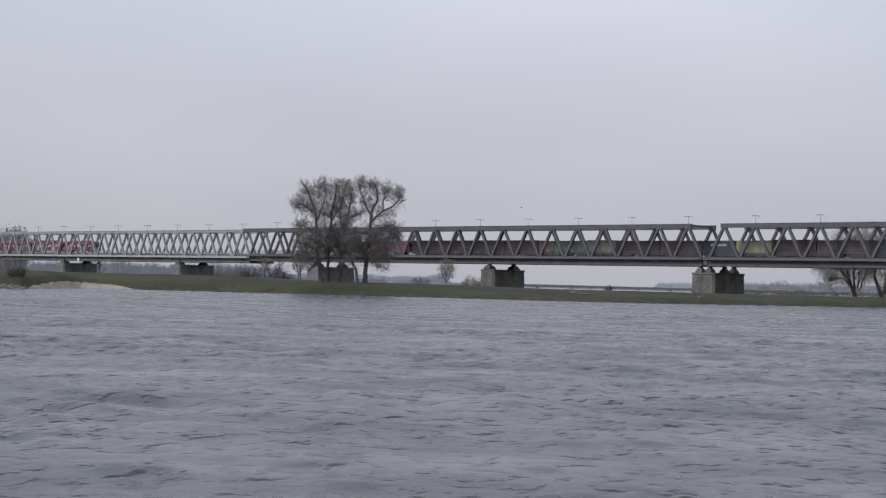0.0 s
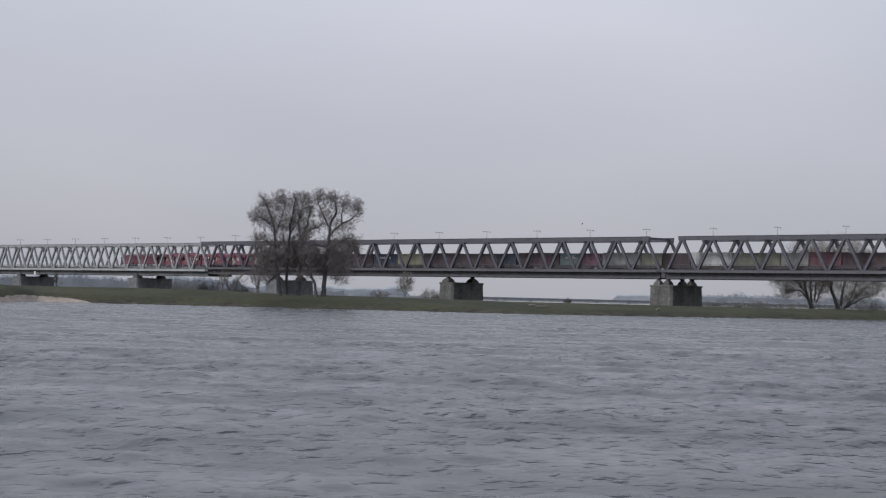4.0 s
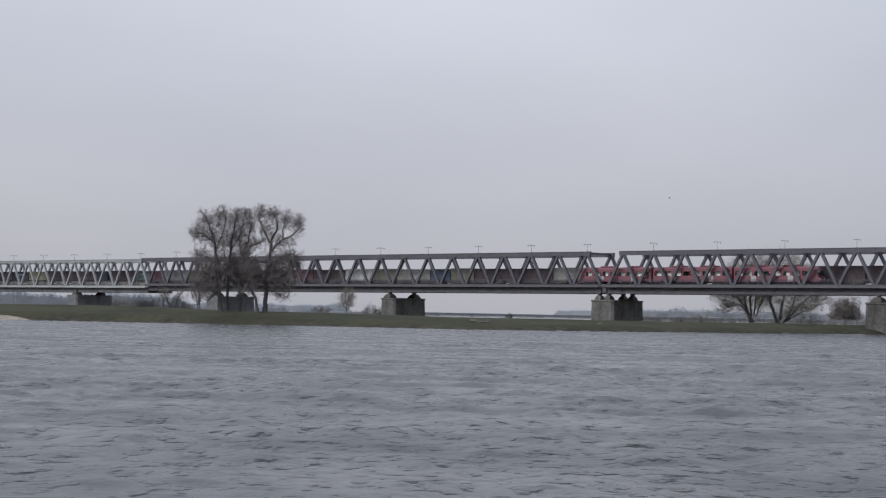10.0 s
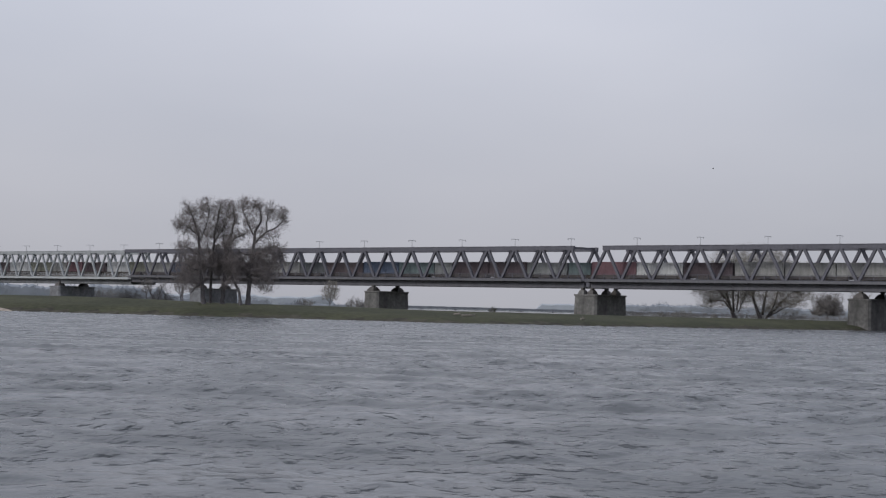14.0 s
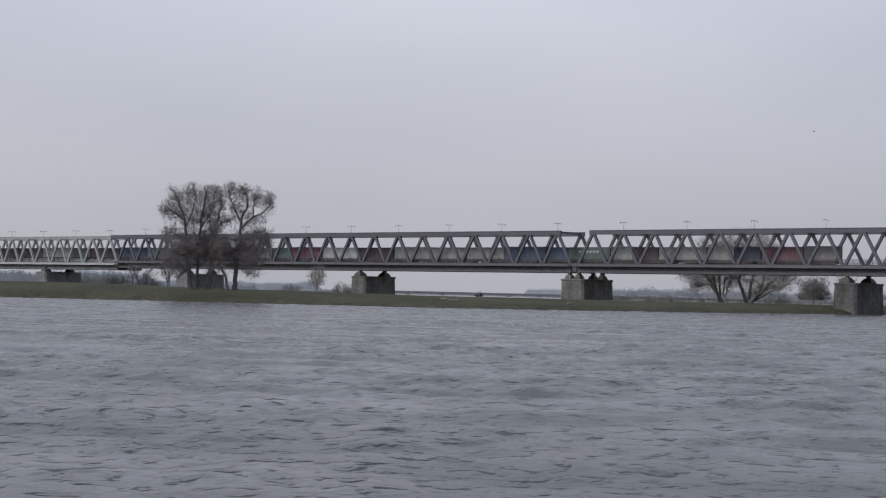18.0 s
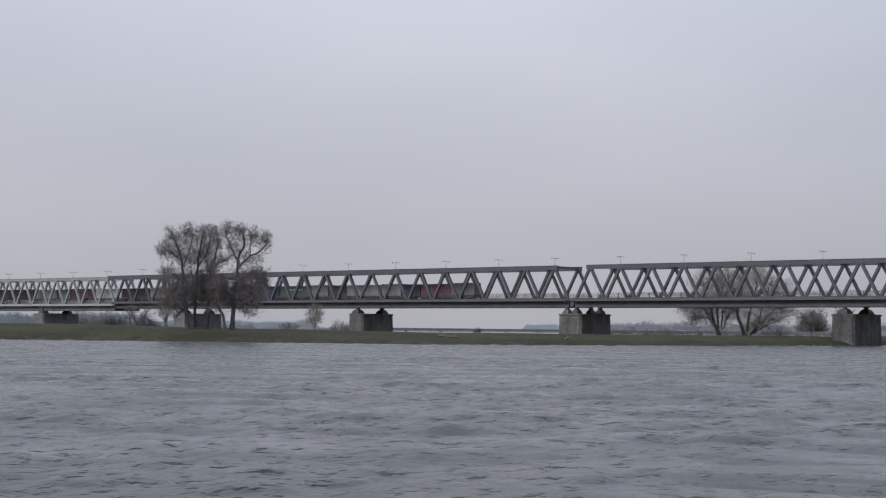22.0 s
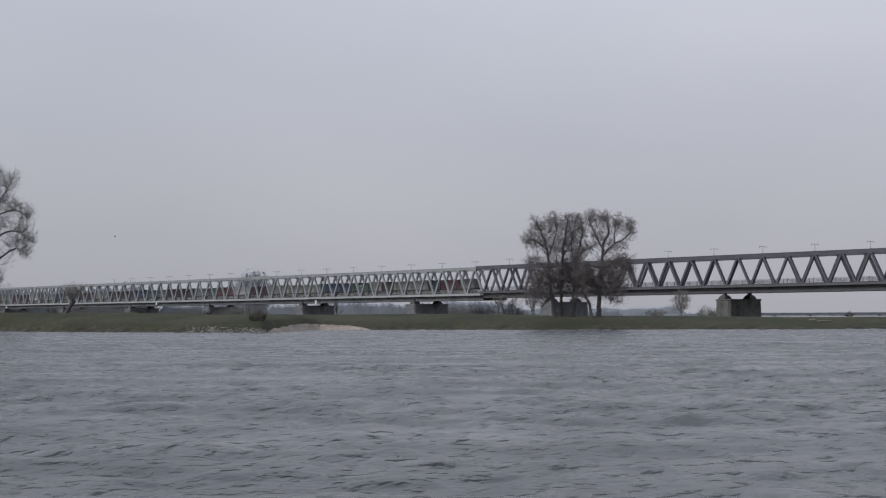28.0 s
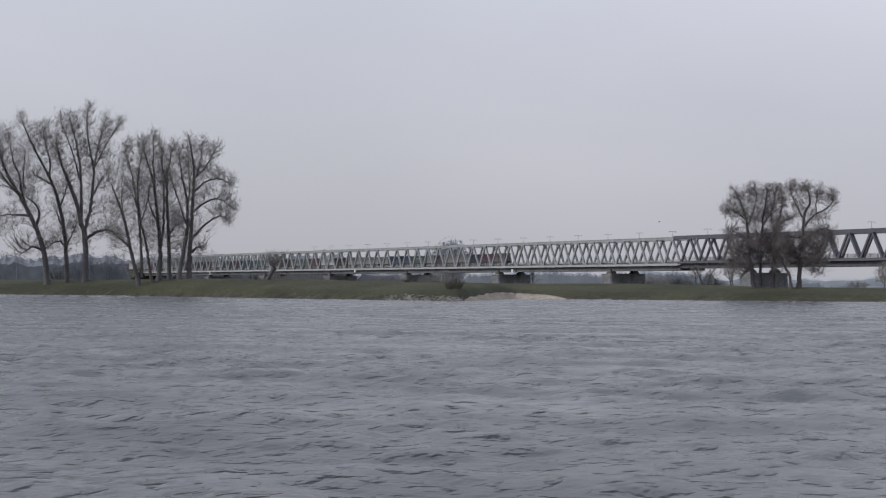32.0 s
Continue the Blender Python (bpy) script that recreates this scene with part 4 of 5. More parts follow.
def smooth_line(line, step):
    """Points at even steps on a curve through the given ones."""
    p = np.array(line, float)
    p = np.concatenate([[2 * p[0] - p[1]], p, [2 * p[-1] - p[-2]]])
    out = []
    for i in range(1, len(p) - 2):
        n = max(1, int(np.linalg.norm(p[i + 1] - p[i]) / step))
        for t in np.arange(n) / n:
            out.append(0.5 * (2 * p[i] + (p[i + 1] - p[i - 1]) * t + (2 * p[i - 1] - 5 * p[i] + 4 * p[i + 1] - p[i + 2]) * t * t + (3 * p[i] - p[i - 1] - 3 * p[i + 1] + p[i + 2]) * t ** 3))
    return np.array(out + [p[-2]])


def bare_tree(name, m, seed, girth, stems, lobes, label, twig_mat, group="", boughs=0.12, branches=0.6, twigs=5, shoot=1.2, rise=0.5, spread=0.4, thin=0.012, ease=0.45, hang=0.0, sleeve=4.0, sleeve_from=0.3, room=(1.3, 1.3, 1.0, 1.0)):
    """A leafless tree. stems: lines across the line of sight and up, the first from the ground; lobes: the spaces of the crown
    (across, up, two radii, how many ends). Boughs spring from the stems towards the lobes and the room along the limbs, branches from the boughs, twigs from the branches."""
    rng = np.random.default_rng(seed)
    away = m.translation
    az = math.atan2(away.x, away.y)
    turn = np.array(((math.cos(az), math.sin(az), 0), (-math.sin(az), math.cos(az), 0), (0, 0, 1)))
    wood, fine = ([], []), []
    spots, ways, radii, taper = np.zeros((0, 3)), np.zeros((0, 3)), np.zeros(0), []

    def keep(pts, rads):
        nonlocal spots, ways, radii
        d = np.gradient(pts, axis=0)
        d /= np.linalg.norm(d, axis=1)[:, None] + 1e-9
        spots, ways, radii = np.concatenate([spots, pts]), np.concatenate([ways, d]), np.concatenate([radii, rads])

    for i, line in enumerate(stems):
        start = np.array((line[0][0], 0, line[0][1]))
        depth, r0 = 0.0, girth
        if i:
            k = int(np.argmin(np.linalg.norm((spots - start) * (1, 0.2, 1), axis=1)))
            depth, r0 = spots[k][1], radii[k] * 0.72
        drift = rng.uniform(-0.32, 0.32) if i else rng.uniform(-0.08, 0.08)
        far = np.array([math.dist(q, line[0]) for q in line])
        pts = smooth_line([(x, depth + drift * f, z) for (x, z), f in zip(line, far)], 0.5)
        pts[1:] += rng.normal(0, 0.05, (len(pts) - 1, 3))
        f = np.linspace(0, 1, len(pts))
        rads = 0.035 + (r0 - 0.035) * (1 - f) ** (0.75 if i else 0.62)
        if i == 0:
            rads *= 1 + 0.45 * np.clip(1 - pts[:, 2] / 1.6, 0, 1) ** 2
            pts[0, 2] -= 0.4
        keep(pts, rads)
        taper.append(1 - 0.7 * f ** 2)
        tube(*wood, [Vector(turn @ p) for p in pts], rads, 8 if i == 0 else 6)

    high = spots[:, 2] > spots[:, 2].max() * sleeve_from
    limbs, taper = spots[high], np.concatenate(taper)[high]

    def ends(share):
        out = []
        for cx, cz, rx, rz, n in lobes:
            n = max(2, int(n * share))
            v = np.clip(rng.normal(0, 0.56, (n, 3)), -1.25, 1.15)
            out.append(v * (rx, rx * 1.15, rz) + (cx, 0, cz))
        n = int(len(limbs) * sleeve * share)
        pick = rng.integers(0, len(limbs), n)
        out.append(limbs[pick] + (np.clip(rng.normal(0, 1, (n, 3)), -1.8, 1.8) * room[:3] + (0, 0, room[3])) * taper[pick, None])
        out = np.concatenate(out)
        return out[out[:, 2] > 1.2]

    def springs(goals, thick):
        """For each goal the place that a branch to it springs from: near, and well below it."""
        ok = np.flatnonzero(radii < thick)
        base, best = spots[ok].astype(np.float32), []
        for block in np.array_split(goals.astype(np.float32), max(1, len(goals) // 400)):
            dx, dy, dz = (block[:, None, k] - base[None, :, k] for k in range(3))
            flat = dx * dx + dy * dy
            best.append((np.sqrt(flat + dz * dz) + 1.5 * (1 - hang) * np.maximum(0, ease * np.sqrt(flat) - dz)).argmin(1))
        return ok[np.concatenate(best)]

    def bow(a, b, way, n):
        size = np.linalg.norm(b - a, axis=1)[:, None]
        c = a + (way * 0.5 + (b - a) / (size + 1e-9) * 0.7 + (0, 0, 0.15)) * size * 0.45
        t = np.linspace(0, 1, n)[None, :, None]
        pts = a[:, None] * (1 - t) ** 2 + c[:, None] * 2 * t * (1 - t) + b[:, None] * t * t
        pts[:, 1:] += rng.normal(0, 0.035, pts[:, 1:].shape) * np.minimum(1, size)[:, None]
        return pts, size[:, 0]

    goals = ends(boughs)
    k = springs(goals, girth * 0.8)
    pts, size = bow(spots[k], goals, ways[k], 6)
    first = np.minimum(radii[k] * 0.6, 0.022 + 0.0125 * size)
    for line, r in zip(pts, first):
        rads = r + (0.018 - r) * np.linspace(0, 1, 6)
        keep(line, rads)
        fine.append((line[:-1] @ turn.T, line[1:] @ turn.T, rads[:-1], rads[1:]))

    goals = ends(branches)
    k = springs(goals, 0.14)
    pts, size = bow(spots[k], goals, ways[k], 5)
    first = np.minimum(radii[k] * 0.8, thin * 1.3 + 0.006 * size)
    steps = np.linspace(0, 1, 5)
    for i in range(4):
        r = [first + (thin - first) * q for q in steps[i:i + 2]]
        fine.append((pts[:, i] @ turn.T, pts[:, i + 1] @ turn.T, *r))
    for _ in range(twigs):
        f = rng.uniform(0.2, 1, len(pts)) * 3.999
        i = f.astype(int)
        rows = np.arange(len(pts))
        way = pts[rows, i + 1] - pts[rows, i]
        a = pts[rows, i] + way * (f - i)[:, None]
        way /= np.linalg.norm(way, axis=1)[:, None] + 1e-9
        way = way * 0.9 + rng.normal(0, spread, way.shape) + (0, 0, rise)
        way /= np.linalg.norm(way, axis=1)[:, None]
        reach = shoot * rng.uniform(0.4, 1.25, (len(pts), 1))
        mid = a + way * reach * 0.5
        tip = mid + (way + rng.normal(0, 0.18, way.shape) + (0, 0, 0.12 * rise)) * reach * 0.5
        one = np.full(len(pts), thin)
        fine.append((a @ turn.T, mid @ turn.T, one * 0.9, one * 0.75))
        fine.append((mid @ turn.T, tip @ turn.T, one * 0.75, one * 0.4))
    tree = empty(name, m, label, "tree", group)
    part_mesh("trunk", mesh_of("trunk", *wood, BARK, True), tree)
    part_mesh("crown", spindles(fine, twig_mat, "crown"), tree, None, "fine bare twigs")
    return tree


def build_trees():
    # the clump on the point before the bridge
    words = "bare riverside tree with dense twigs in a clump on the bank"
    bushy = dict(boughs=0.14, branches=0.8, twigs=6, shoot=0.72, rise=0.22, spread=0.42, thin=0.0088, hang=0.4, sleeve=12.0, sleeve_from=0.25, room=(1.2, 1.2, 1.2, 0.1))
    bare_tree("bare_tree", spot(-7.61, 293), 11, 0.36, [[(0.0, 0.0), (-0.4, 4.0), (-0.9, 6.8), (-1.0, 10.4), (-1.7, 13.1), (-2.6, 15.4), (-3.3, 16.5)], [(-1.0, 10.2), (-0.1, 12.7), (0.5, 15.4), (0.1, 17.4)], [(-1.0, 8.2), (-2.8, 9.3), (-4.3, 9.3)], [(-1.4, 11.5), (-3.2, 12.9), (-4.9, 13.0)], [(-0.6, 5.4), (-2.0, 5.9), (-3.5, 4.7)], [(-0.4, 3.5), (-1.4, 2.6), (-2.4, 1.4)]], [(-4.0, 13.3, 1.3, 1.3, 225), (-2.7, 15.3, 1.4, 1.3, 241), (-0.4, 15.8, 1.4, 1.8, 327), (-1.7, 12.7, 1.9, 1.4, 345), (-3.5, 9.7, 1.5, 0.8, 147), (-1.5, 6.8, 2.9, 2.1, 1442), (-3.2, 4.2, 1.9, 1.5, 368), (-1.3, 3.2, 1.3, 1.0, 96)], words, TWIG_BUD, "clump on the bank", **bushy)
    bare_tree("bare_tree", spot(-7.39, 296), 12, 0.28, [[(0.0, 0.0), (0.0, 3.8), (0.2, 7.6), (0.4, 11.3), (1.0, 14.9), (1.3, 16.9)], [(0.3, 10.3), (1.9, 12.9), (2.4, 15.3), (2.7, 17.3)], [(0.2, 6.7), (-0.6, 9.0), (-0.8, 10.8)]], [(1.1, 15.6, 1.3, 1.5, 224), (2.7, 16.2, 1.0, 1.2, 138), (1.0, 12.9, 1.5, 1.5, 276), (-0.5, 11.7, 1.2, 1.5, 154), (0.6, 7.1, 2.1, 2.3, 1153)], words, TWIG_BUD, "clump on the bank", **bushy)
    bare_tree("bare_tree", spot(-6.98, 294), 13, 0.34, [[(0.0, 0.0), (0.0, 3.9), (0.3, 7.6), (0.3, 9.9), (1.2, 12.1), (1.6, 14.7), (1.3, 16.5)], [(0.3, 9.4), (1.9, 11.2), (3.6, 12.0)], [(0.3, 9.0), (-0.3, 11.7), (-0.1, 14.0)]], [(1.4, 14.8, 1.0, 1.8, 218), (2.3, 11.7, 1.2, 0.7, 96), (0.8, 11.0, 1.3, 1.2, 193), (0.1, 13.5, 1.0, 1.3, 112), (0.9, 6.7, 1.9, 2.1, 961)], words, TWIG_BUD, "clump on the bank", **bushy)
    bare_tree("bare_tree", spot(-6.38, 291), 14, 0.26, [[(0.0, 0.0), (-0.5, 2.1), (-1.5, 4.9), (-2.1, 7.2), (-2.5, 9.3), (-2.3, 11.1)], [(-1.5, 4.9), (-2.2, 4.0), (-3.1, 3.1)]], [(-2.4, 9.9, 1.1, 1.1, 165), (-1.5, 6.8, 1.5, 1.7, 596), (-2.2, 3.8, 1.3, 0.9, 101)], words, TWIG_BUD, "clump on the bank", **bushy)
    bare_tree("bare_tree", spot(-6.17, 292), 16, 0.42, [[(0.0, 0.0), (0.2, 3.9), (0.6, 7.6), (0.8, 10.8), (1.1, 12.6), (1.9, 14.8), (1.0, 17.3)], [(0.7, 11.7), (-0.4, 13.9), (-1.3, 16.1), (-0.8, 17.8)], [(0.7, 10.3), (2.8, 12.3), (4.6, 13.2), (5.7, 15.1), (5.3, 16.3)], [(2.8, 12.3), (2.9, 14.8), (3.2, 16.7)], [(0.6, 7.8), (2.8, 9.4), (4.6, 9.9), (5.8, 8.5)], [(0.4, 5.8), (2.7, 5.6), (4.2, 3.9)], [(0.5, 8.5), (-1.1, 8.5), (-2.0, 9.3)], [(0.3, 4.4), (-0.7, 5.8), (-1.6, 5.6)]], [(-0.8, 16.6, 1.2, 1.2, 185), (1.1, 16.4, 1.4, 1.3, 231), (3.2, 15.5, 1.0, 1.3, 169), (5.1, 15.1, 1.2, 1.4, 214), (0.0, 13.7, 1.2, 1.2, 148), (2.8, 11.8, 1.9, 0.9, 158), (4.0, 9.4, 2.1, 1.0, 242), (1.8, 7.8, 2.3, 1.7, 902), (4.6, 7.6, 1.6, 1.5, 299), (2.2, 4.9, 2.5, 1.5, 823), (2.9, 2.8, 1.3, 0.7, 107), (-1.1, 6.0, 1.3, 1.7, 498)], words, TWIG_BUD, "clump on the bank", **bushy)
    # tall trees upstream
    tall = "tall bare poplar with ascending limbs on the river bank"
    lofty = dict(boughs=0.2, branches=1.3, twigs=5, shoot=1.2, rise=0.4, spread=0.3, thin=0.0105, hang=0.25, sleeve=6.0, sleeve_from=0.17, room=(1.6, 1.7, 1.5, 0.9))
    bare_tree("poplar", spot(-33.4, 382), 20, 0.55, [[(0, 0), (0, 12), (-1, 20), (-2, 31)], [(0, 12), (3, 20), (4, 29)]], [(-2, 27, 4, 8, 140), (3, 24, 3.5, 6, 100)], tall, TWIG, "grove upstream", **lofty)
    bare_tree("poplar", spot(-30.67, 374), 21, 0.62, [[(0.0, 0.0), (-0.6, 6.2), (-1.8, 10.3), (-3.0, 13.2), (-4.2, 15.6), (-5.7, 18.5), (-7.1, 20.8), (-8.9, 24.3), (-10.0, 27.8), (-10.9, 31.5)], [(-2.4, 12.4), (-1.7, 15.0), (-2.4, 16.8), (-3.8, 17.9), (-4.8, 19.1)], [(-4.2, 15.6), (-5.4, 19.7), (-6.0, 23.2), (-7.4, 26.7), (-8.3, 31.4)], [(-5.1, 20.3), (-5.1, 24.4), (-4.6, 28.5)], [(-5.7, 18.5), (-8.3, 21.4), (-10.6, 24.3), (-13.5, 27.7)], [(-3.6, 14.4), (-7.1, 14.6), (-10.5, 14.3)], [(-0.6, 6.8), (-3.0, 7.9), (-5.8, 6.1)]], [(-9.7, 28.4, 2.2, 4.6, 205), (-6.0, 26.7, 1.8, 4.3, 157), (-8.3, 31.6, 2.0, 2.4, 96), (-12.7, 27.2, 2.7, 5.5, 297), (-7.1, 21.4, 2.9, 2.2, 129), (-8.4, 13.2, 3.7, 2.7, 198), (-3.6, 19.5, 1.7, 2.2, 75), (-5.3, 7.9, 2.7, 1.7, 92)], tall, TWIG, "grove upstream", **lofty)
    bare_tree("poplar", spot(-30.05, 376), 22, 0.48, [[(0.0, 0.0), (-0.2, 6.3), (-0.7, 11.1), (-1.6, 15.8), (-3.1, 20.6), (-4.5, 23.5), (-6.1, 26.4), (-7.8, 30.0), (-10.0, 35.2)], [(-1.6, 15.8), (-0.6, 18.8), (0.2, 22.0)], [(-3.1, 20.6), (-5.4, 21.9), (-7.8, 23.4)], [(-3.7, 22.3), (-3.7, 25.9), (-4.6, 28.8), (-5.5, 33.6)], [(-0.2, 7.5), (-1.8, 8.7), (-3.9, 7.5)], [(-0.2, 7.5), (1.1, 10.5), (1.9, 12.3)], [(-0.7, 11.1), (-1.9, 13.7), (-2.6, 15.8)]], [(-6.4, 30.0, 2.7, 3.4, 184), (-9.6, 33.9, 1.0, 1.7, 33), (-3.7, 29.5, 2.0, 4.4, 172), (-5.5, 32.9, 1.7, 1.7, 58), (-6.8, 22.3, 2.5, 2.2, 75), (-1.9, 18.8, 2.0, 2.5, 67), (-3.2, 8.7, 2.9, 2.2, 129), (1.2, 11.4, 1.7, 2.2, 75)], tall, TWIG, "grove upstream", **lofty)
    bare_tree("poplar", spot(-29.48, 372), 23, 0.68, [[(0.0, 0.0), (0.1, 5.1), (-0.1, 9.8), (-0.9, 12.8), (-1.9, 16.9), (-3.3, 20.4), (-5.1, 25.1), (-6.3, 30.3)], [(-0.9, 12.8), (-0.9, 18.1), (-1.2, 23.9), (-2.0, 29.2), (-3.6, 35.1)], [(-1.2, 21.6), (-2.8, 27.5), (-4.8, 32.7), (-5.5, 35.6)], [(-0.1, 11.0), (0.8, 14.5), (1.4, 19.3), (1.6, 24.0), (0.7, 28.7), (0.1, 34.6), (1.0, 37.9)], [(1.6, 24.0), (3.1, 27.0), (4.8, 30.5), (7.8, 35.0)], [(1.6, 23.4), (2.5, 28.7), (4.3, 35.5)], [(-0.1, 8.7), (2.0, 10.4), (5.0, 11.0), (7.9, 9.3)], [(1.4, 18.1), (3.1, 21.7), (4.5, 23.7)]], [(-4.0, 33.1, 2.1, 3.0, 136), (-5.4, 28.0, 1.6, 3.6, 124), (-2.0, 33.4, 1.2, 3.2, 83), (0.6, 35.2, 1.2, 2.9, 76), (4.2, 32.5, 1.3, 2.9, 84), (6.7, 33.5, 1.2, 1.5, 38), (3.2, 28.2, 1.9, 2.9, 122), (-0.8, 28.4, 1.9, 3.6, 153), (-3.9, 22.7, 1.9, 2.9, 86), (3.7, 21.7, 1.9, 2.2, 64), (5.2, 11.3, 2.9, 1.9, 122), (3.7, 15.8, 1.7, 2.4, 89), (0.9, 24.0, 1.6, 3.4, 69)], tall, TWIG, "grove upstream", **lofty)
    bare_tree("poplar", spot(-27.72, 344), 24, 0.42, [[(-0.2, 0.0), (-1.8, 6.7), (-3.0, 12.4), (-4.6, 17.0), (-6.0, 20.3)], [(0.3, 1.4), (0.2, 6.4), (-0.3, 12.9), (-0.9, 17.3), (-1.7, 21.7), (-2.7, 24.9), (-3.2, 28.0)], [(-2.9, 11.8), (-3.6, 16.2), (-3.6, 20.6)], [(-2.0, 7.4), (-4.3, 9.4), (-5.9, 10.5)], [(-0.5, 14.9), (-1.6, 17.8), (-3.2, 20.0)]], [(-5.5, 22.5, 1.7, 2.5, 99), (-3.2, 24.1, 1.5, 2.8, 97), (-2.1, 26.9, 1.2, 2.2, 66), (-1.1, 19.5, 1.5, 2.8, 68), (-4.9, 15.1, 1.6, 3.1, 117), (-4.3, 8.7, 2.0, 2.7, 129), (-2.9, 18.4, 1.3, 2.2, 50)], tall, TWIG, "grove upstream", **lofty)
    bare_tree("poplar", spot(-27.34, 345), 25, 0.3, [[(0.0, 0.0), (-1.1, 7.0), (-2.2, 11.9), (-2.8, 16.6), (-2.7, 21.3), (-2.0, 26.8)], [(-2.2, 11.9), (-0.9, 15.8), (-0.5, 19.6)]], [(-2.1, 26.5, 1.1, 2.0, 50), (-2.6, 20.2, 1.2, 2.9, 80), (-1.1, 16.9, 1.1, 2.5, 43)], tall, TWIG, "grove upstream", **lofty)
    bare_tree("poplar", spot(-27.11, 346), 26, 0.46, [[(0.0, 0.0), (0.2, 5.6), (-0.2, 11.1), (-0.8, 16.6), (-1.6, 21.0), (-2.7, 24.3), (-3.5, 27.6)], [(-0.8, 16.6), (-1.2, 22.2), (-1.3, 26.6), (-1.1, 29.3)], [(0.2, 6.7), (0.8, 11.1), (0.8, 17.8), (0.5, 23.3), (0.2, 27.7)], [(-0.1, 11.1), (-1.5, 13.9), (-2.3, 16.6)]], [(-3.3, 26.8, 1.1, 1.8, 48), (-1.2, 27.7, 1.2, 1.9, 56), (0.3, 25.7, 1.1, 2.3, 60), (-2.2, 23.2, 1.5, 2.0, 70), (-1.6, 19.4, 1.9, 2.3, 81), (0.8, 19.7, 1.2, 3.2, 64), (-0.9, 11.1, 1.9, 3.2, 142)], tall, TWIG, "grove upstream", **lofty)
    bare_tree("poplar", spot(-26.78, 347), 27, 0.42, [[(0.0, 0.0), (-0.1, 6.4), (-0.4, 13.1), (-0.6, 19.7), (-0.1, 23.1), (0.5, 26.6)], [(-0.2, 8.6), (1.3, 10.7), (2.4, 11.3)], [(-0.6, 18.6), (-1.4, 21.9), (-1.9, 24.7)]], [(0.4, 25.7, 1.4, 2.0, 64), (-0.2, 21.1, 1.4, 2.7, 86), (1.1, 12.5, 1.5, 3.2, 109)], tall, TWIG, "grove upstream", **lofty)
    bare_tree("poplar", spot(-26.48, 342), 28, 0.44, [[(0.0, 0.0), (0.8, 4.7), (1.5, 8.6), (1.7, 12.9), (1.3, 16.8), (0.5, 20.6), (-0.1, 24.4)], [(1.5, 10.7), (0.4, 14.0), (-0.9, 17.8), (-1.9, 20.3)], [(1.6, 14.0), (2.1, 18.4), (1.6, 22.8)]], [(-0.3, 23.8, 1.3, 2.7, 86), (-0.7, 18.6, 1.5, 2.2, 54), (1.4, 24.4, 1.1, 2.2, 60), (-0.1, 10.7, 1.6, 2.7, 90)], tall, TWIG, "grove upstream", **lofty)
    bare_tree("poplar", spot(-26.14, 343), 29, 0.5, [[(0.0, 0.0), (0.1, 5.2), (0.4, 10.7), (0.7, 16.2), (0.9, 20.6), (0.3, 25.0), (-0.3, 27.9)], [(0.7, 18.4), (2.0, 22.8), (2.5, 27.4)], [(0.9, 19.5), (3.6, 22.8), (5.4, 26.4)], [(0.7, 16.7), (3.1, 19.0), (5.8, 19.5), (8.2, 18.2)], [(0.5, 12.9), (3.1, 15.1), (5.9, 15.7), (8.8, 13.8)], [(0.2, 7.4), (2.6, 10.2), (5.9, 12.4), (8.2, 11.2)], [(0.4, 5.2), (1.8, 6.3), (2.7, 5.7)]], [(0.1, 26.1, 1.2, 1.7, 52), (2.3, 25.9, 1.2, 1.8, 56), (4.4, 24.8, 1.5, 1.8, 66), (2.8, 21.7, 1.7, 1.9, 81), (5.3, 20.5, 2.0, 1.5, 74), (7.9, 18.9, 1.6, 1.5, 58), (7.0, 16.8, 1.9, 1.6, 76), (8.1, 14.1, 1.6, 1.7, 67), (5.3, 13.6, 1.9, 1.5, 70), (7.5, 11.9, 1.3, 1.5, 49), (3.1, 17.3, 1.7, 1.7, 72), (0.9, 21.7, 1.5, 2.2, 58), (2.1, 6.1, 1.2, 1.6, 49), (-1.0, 6.3, 1.5, 2.2, 74)], tall, TWIG, "grove upstream", **lofty)
    # willows behind the bridge
    willow = "many-stemmed bare willow with a broad crown behind the bridge"
    broad = dict(boughs=0.2, branches=1.6, twigs=6, shoot=1.3, rise=0.2, spread=0.4, thin=0.0115, hang=0.4, sleeve=6.0, sleeve_from=0.15, room=(1.5, 1.5, 1.2, 0.5))
    bare_tree("willow", spot(9.83, 392), 31, 0.42, [[(0.1, 0.0), (-1.0, 2.8), (-1.8, 5.8), (-2.6, 8.2), (-3.6, 11.1)], [(-0.1, 1.5), (-0.4, 5.4), (0.0, 9.2), (-0.5, 13.1)], [(0.5, 1.9), (0.8, 5.4), (0.6, 8.6), (1.0, 12.7)], [(0.8, 1.4), (1.7, 3.7), (2.7, 6.7), (3.3, 11.1)], [(-1.3, 3.5), (-3.5, 6.0), (-5.9, 6.8), (-7.4, 5.8)], [(-0.8, 2.2), (-2.8, 4.1), (-5.1, 3.5)], [(2.0, 4.7), (4.2, 6.3)]], [(-2.8, 11.8, 3.3, 3.1, 200), (-6.4, 7.0, 2.8, 2.3, 200), (1.0, 13.1, 3.3, 2.6, 200), (2.9, 9.2, 2.8, 3.1, 160), (-3.5, 6.7, 2.8, 2.3, 160), (-5.4, 3.7, 2.6, 1.5, 110), (0.0, 6.7, 2.8, 2.8, 130)], willow, TWIG_WILLOW, "willows by the river pier", **broad)
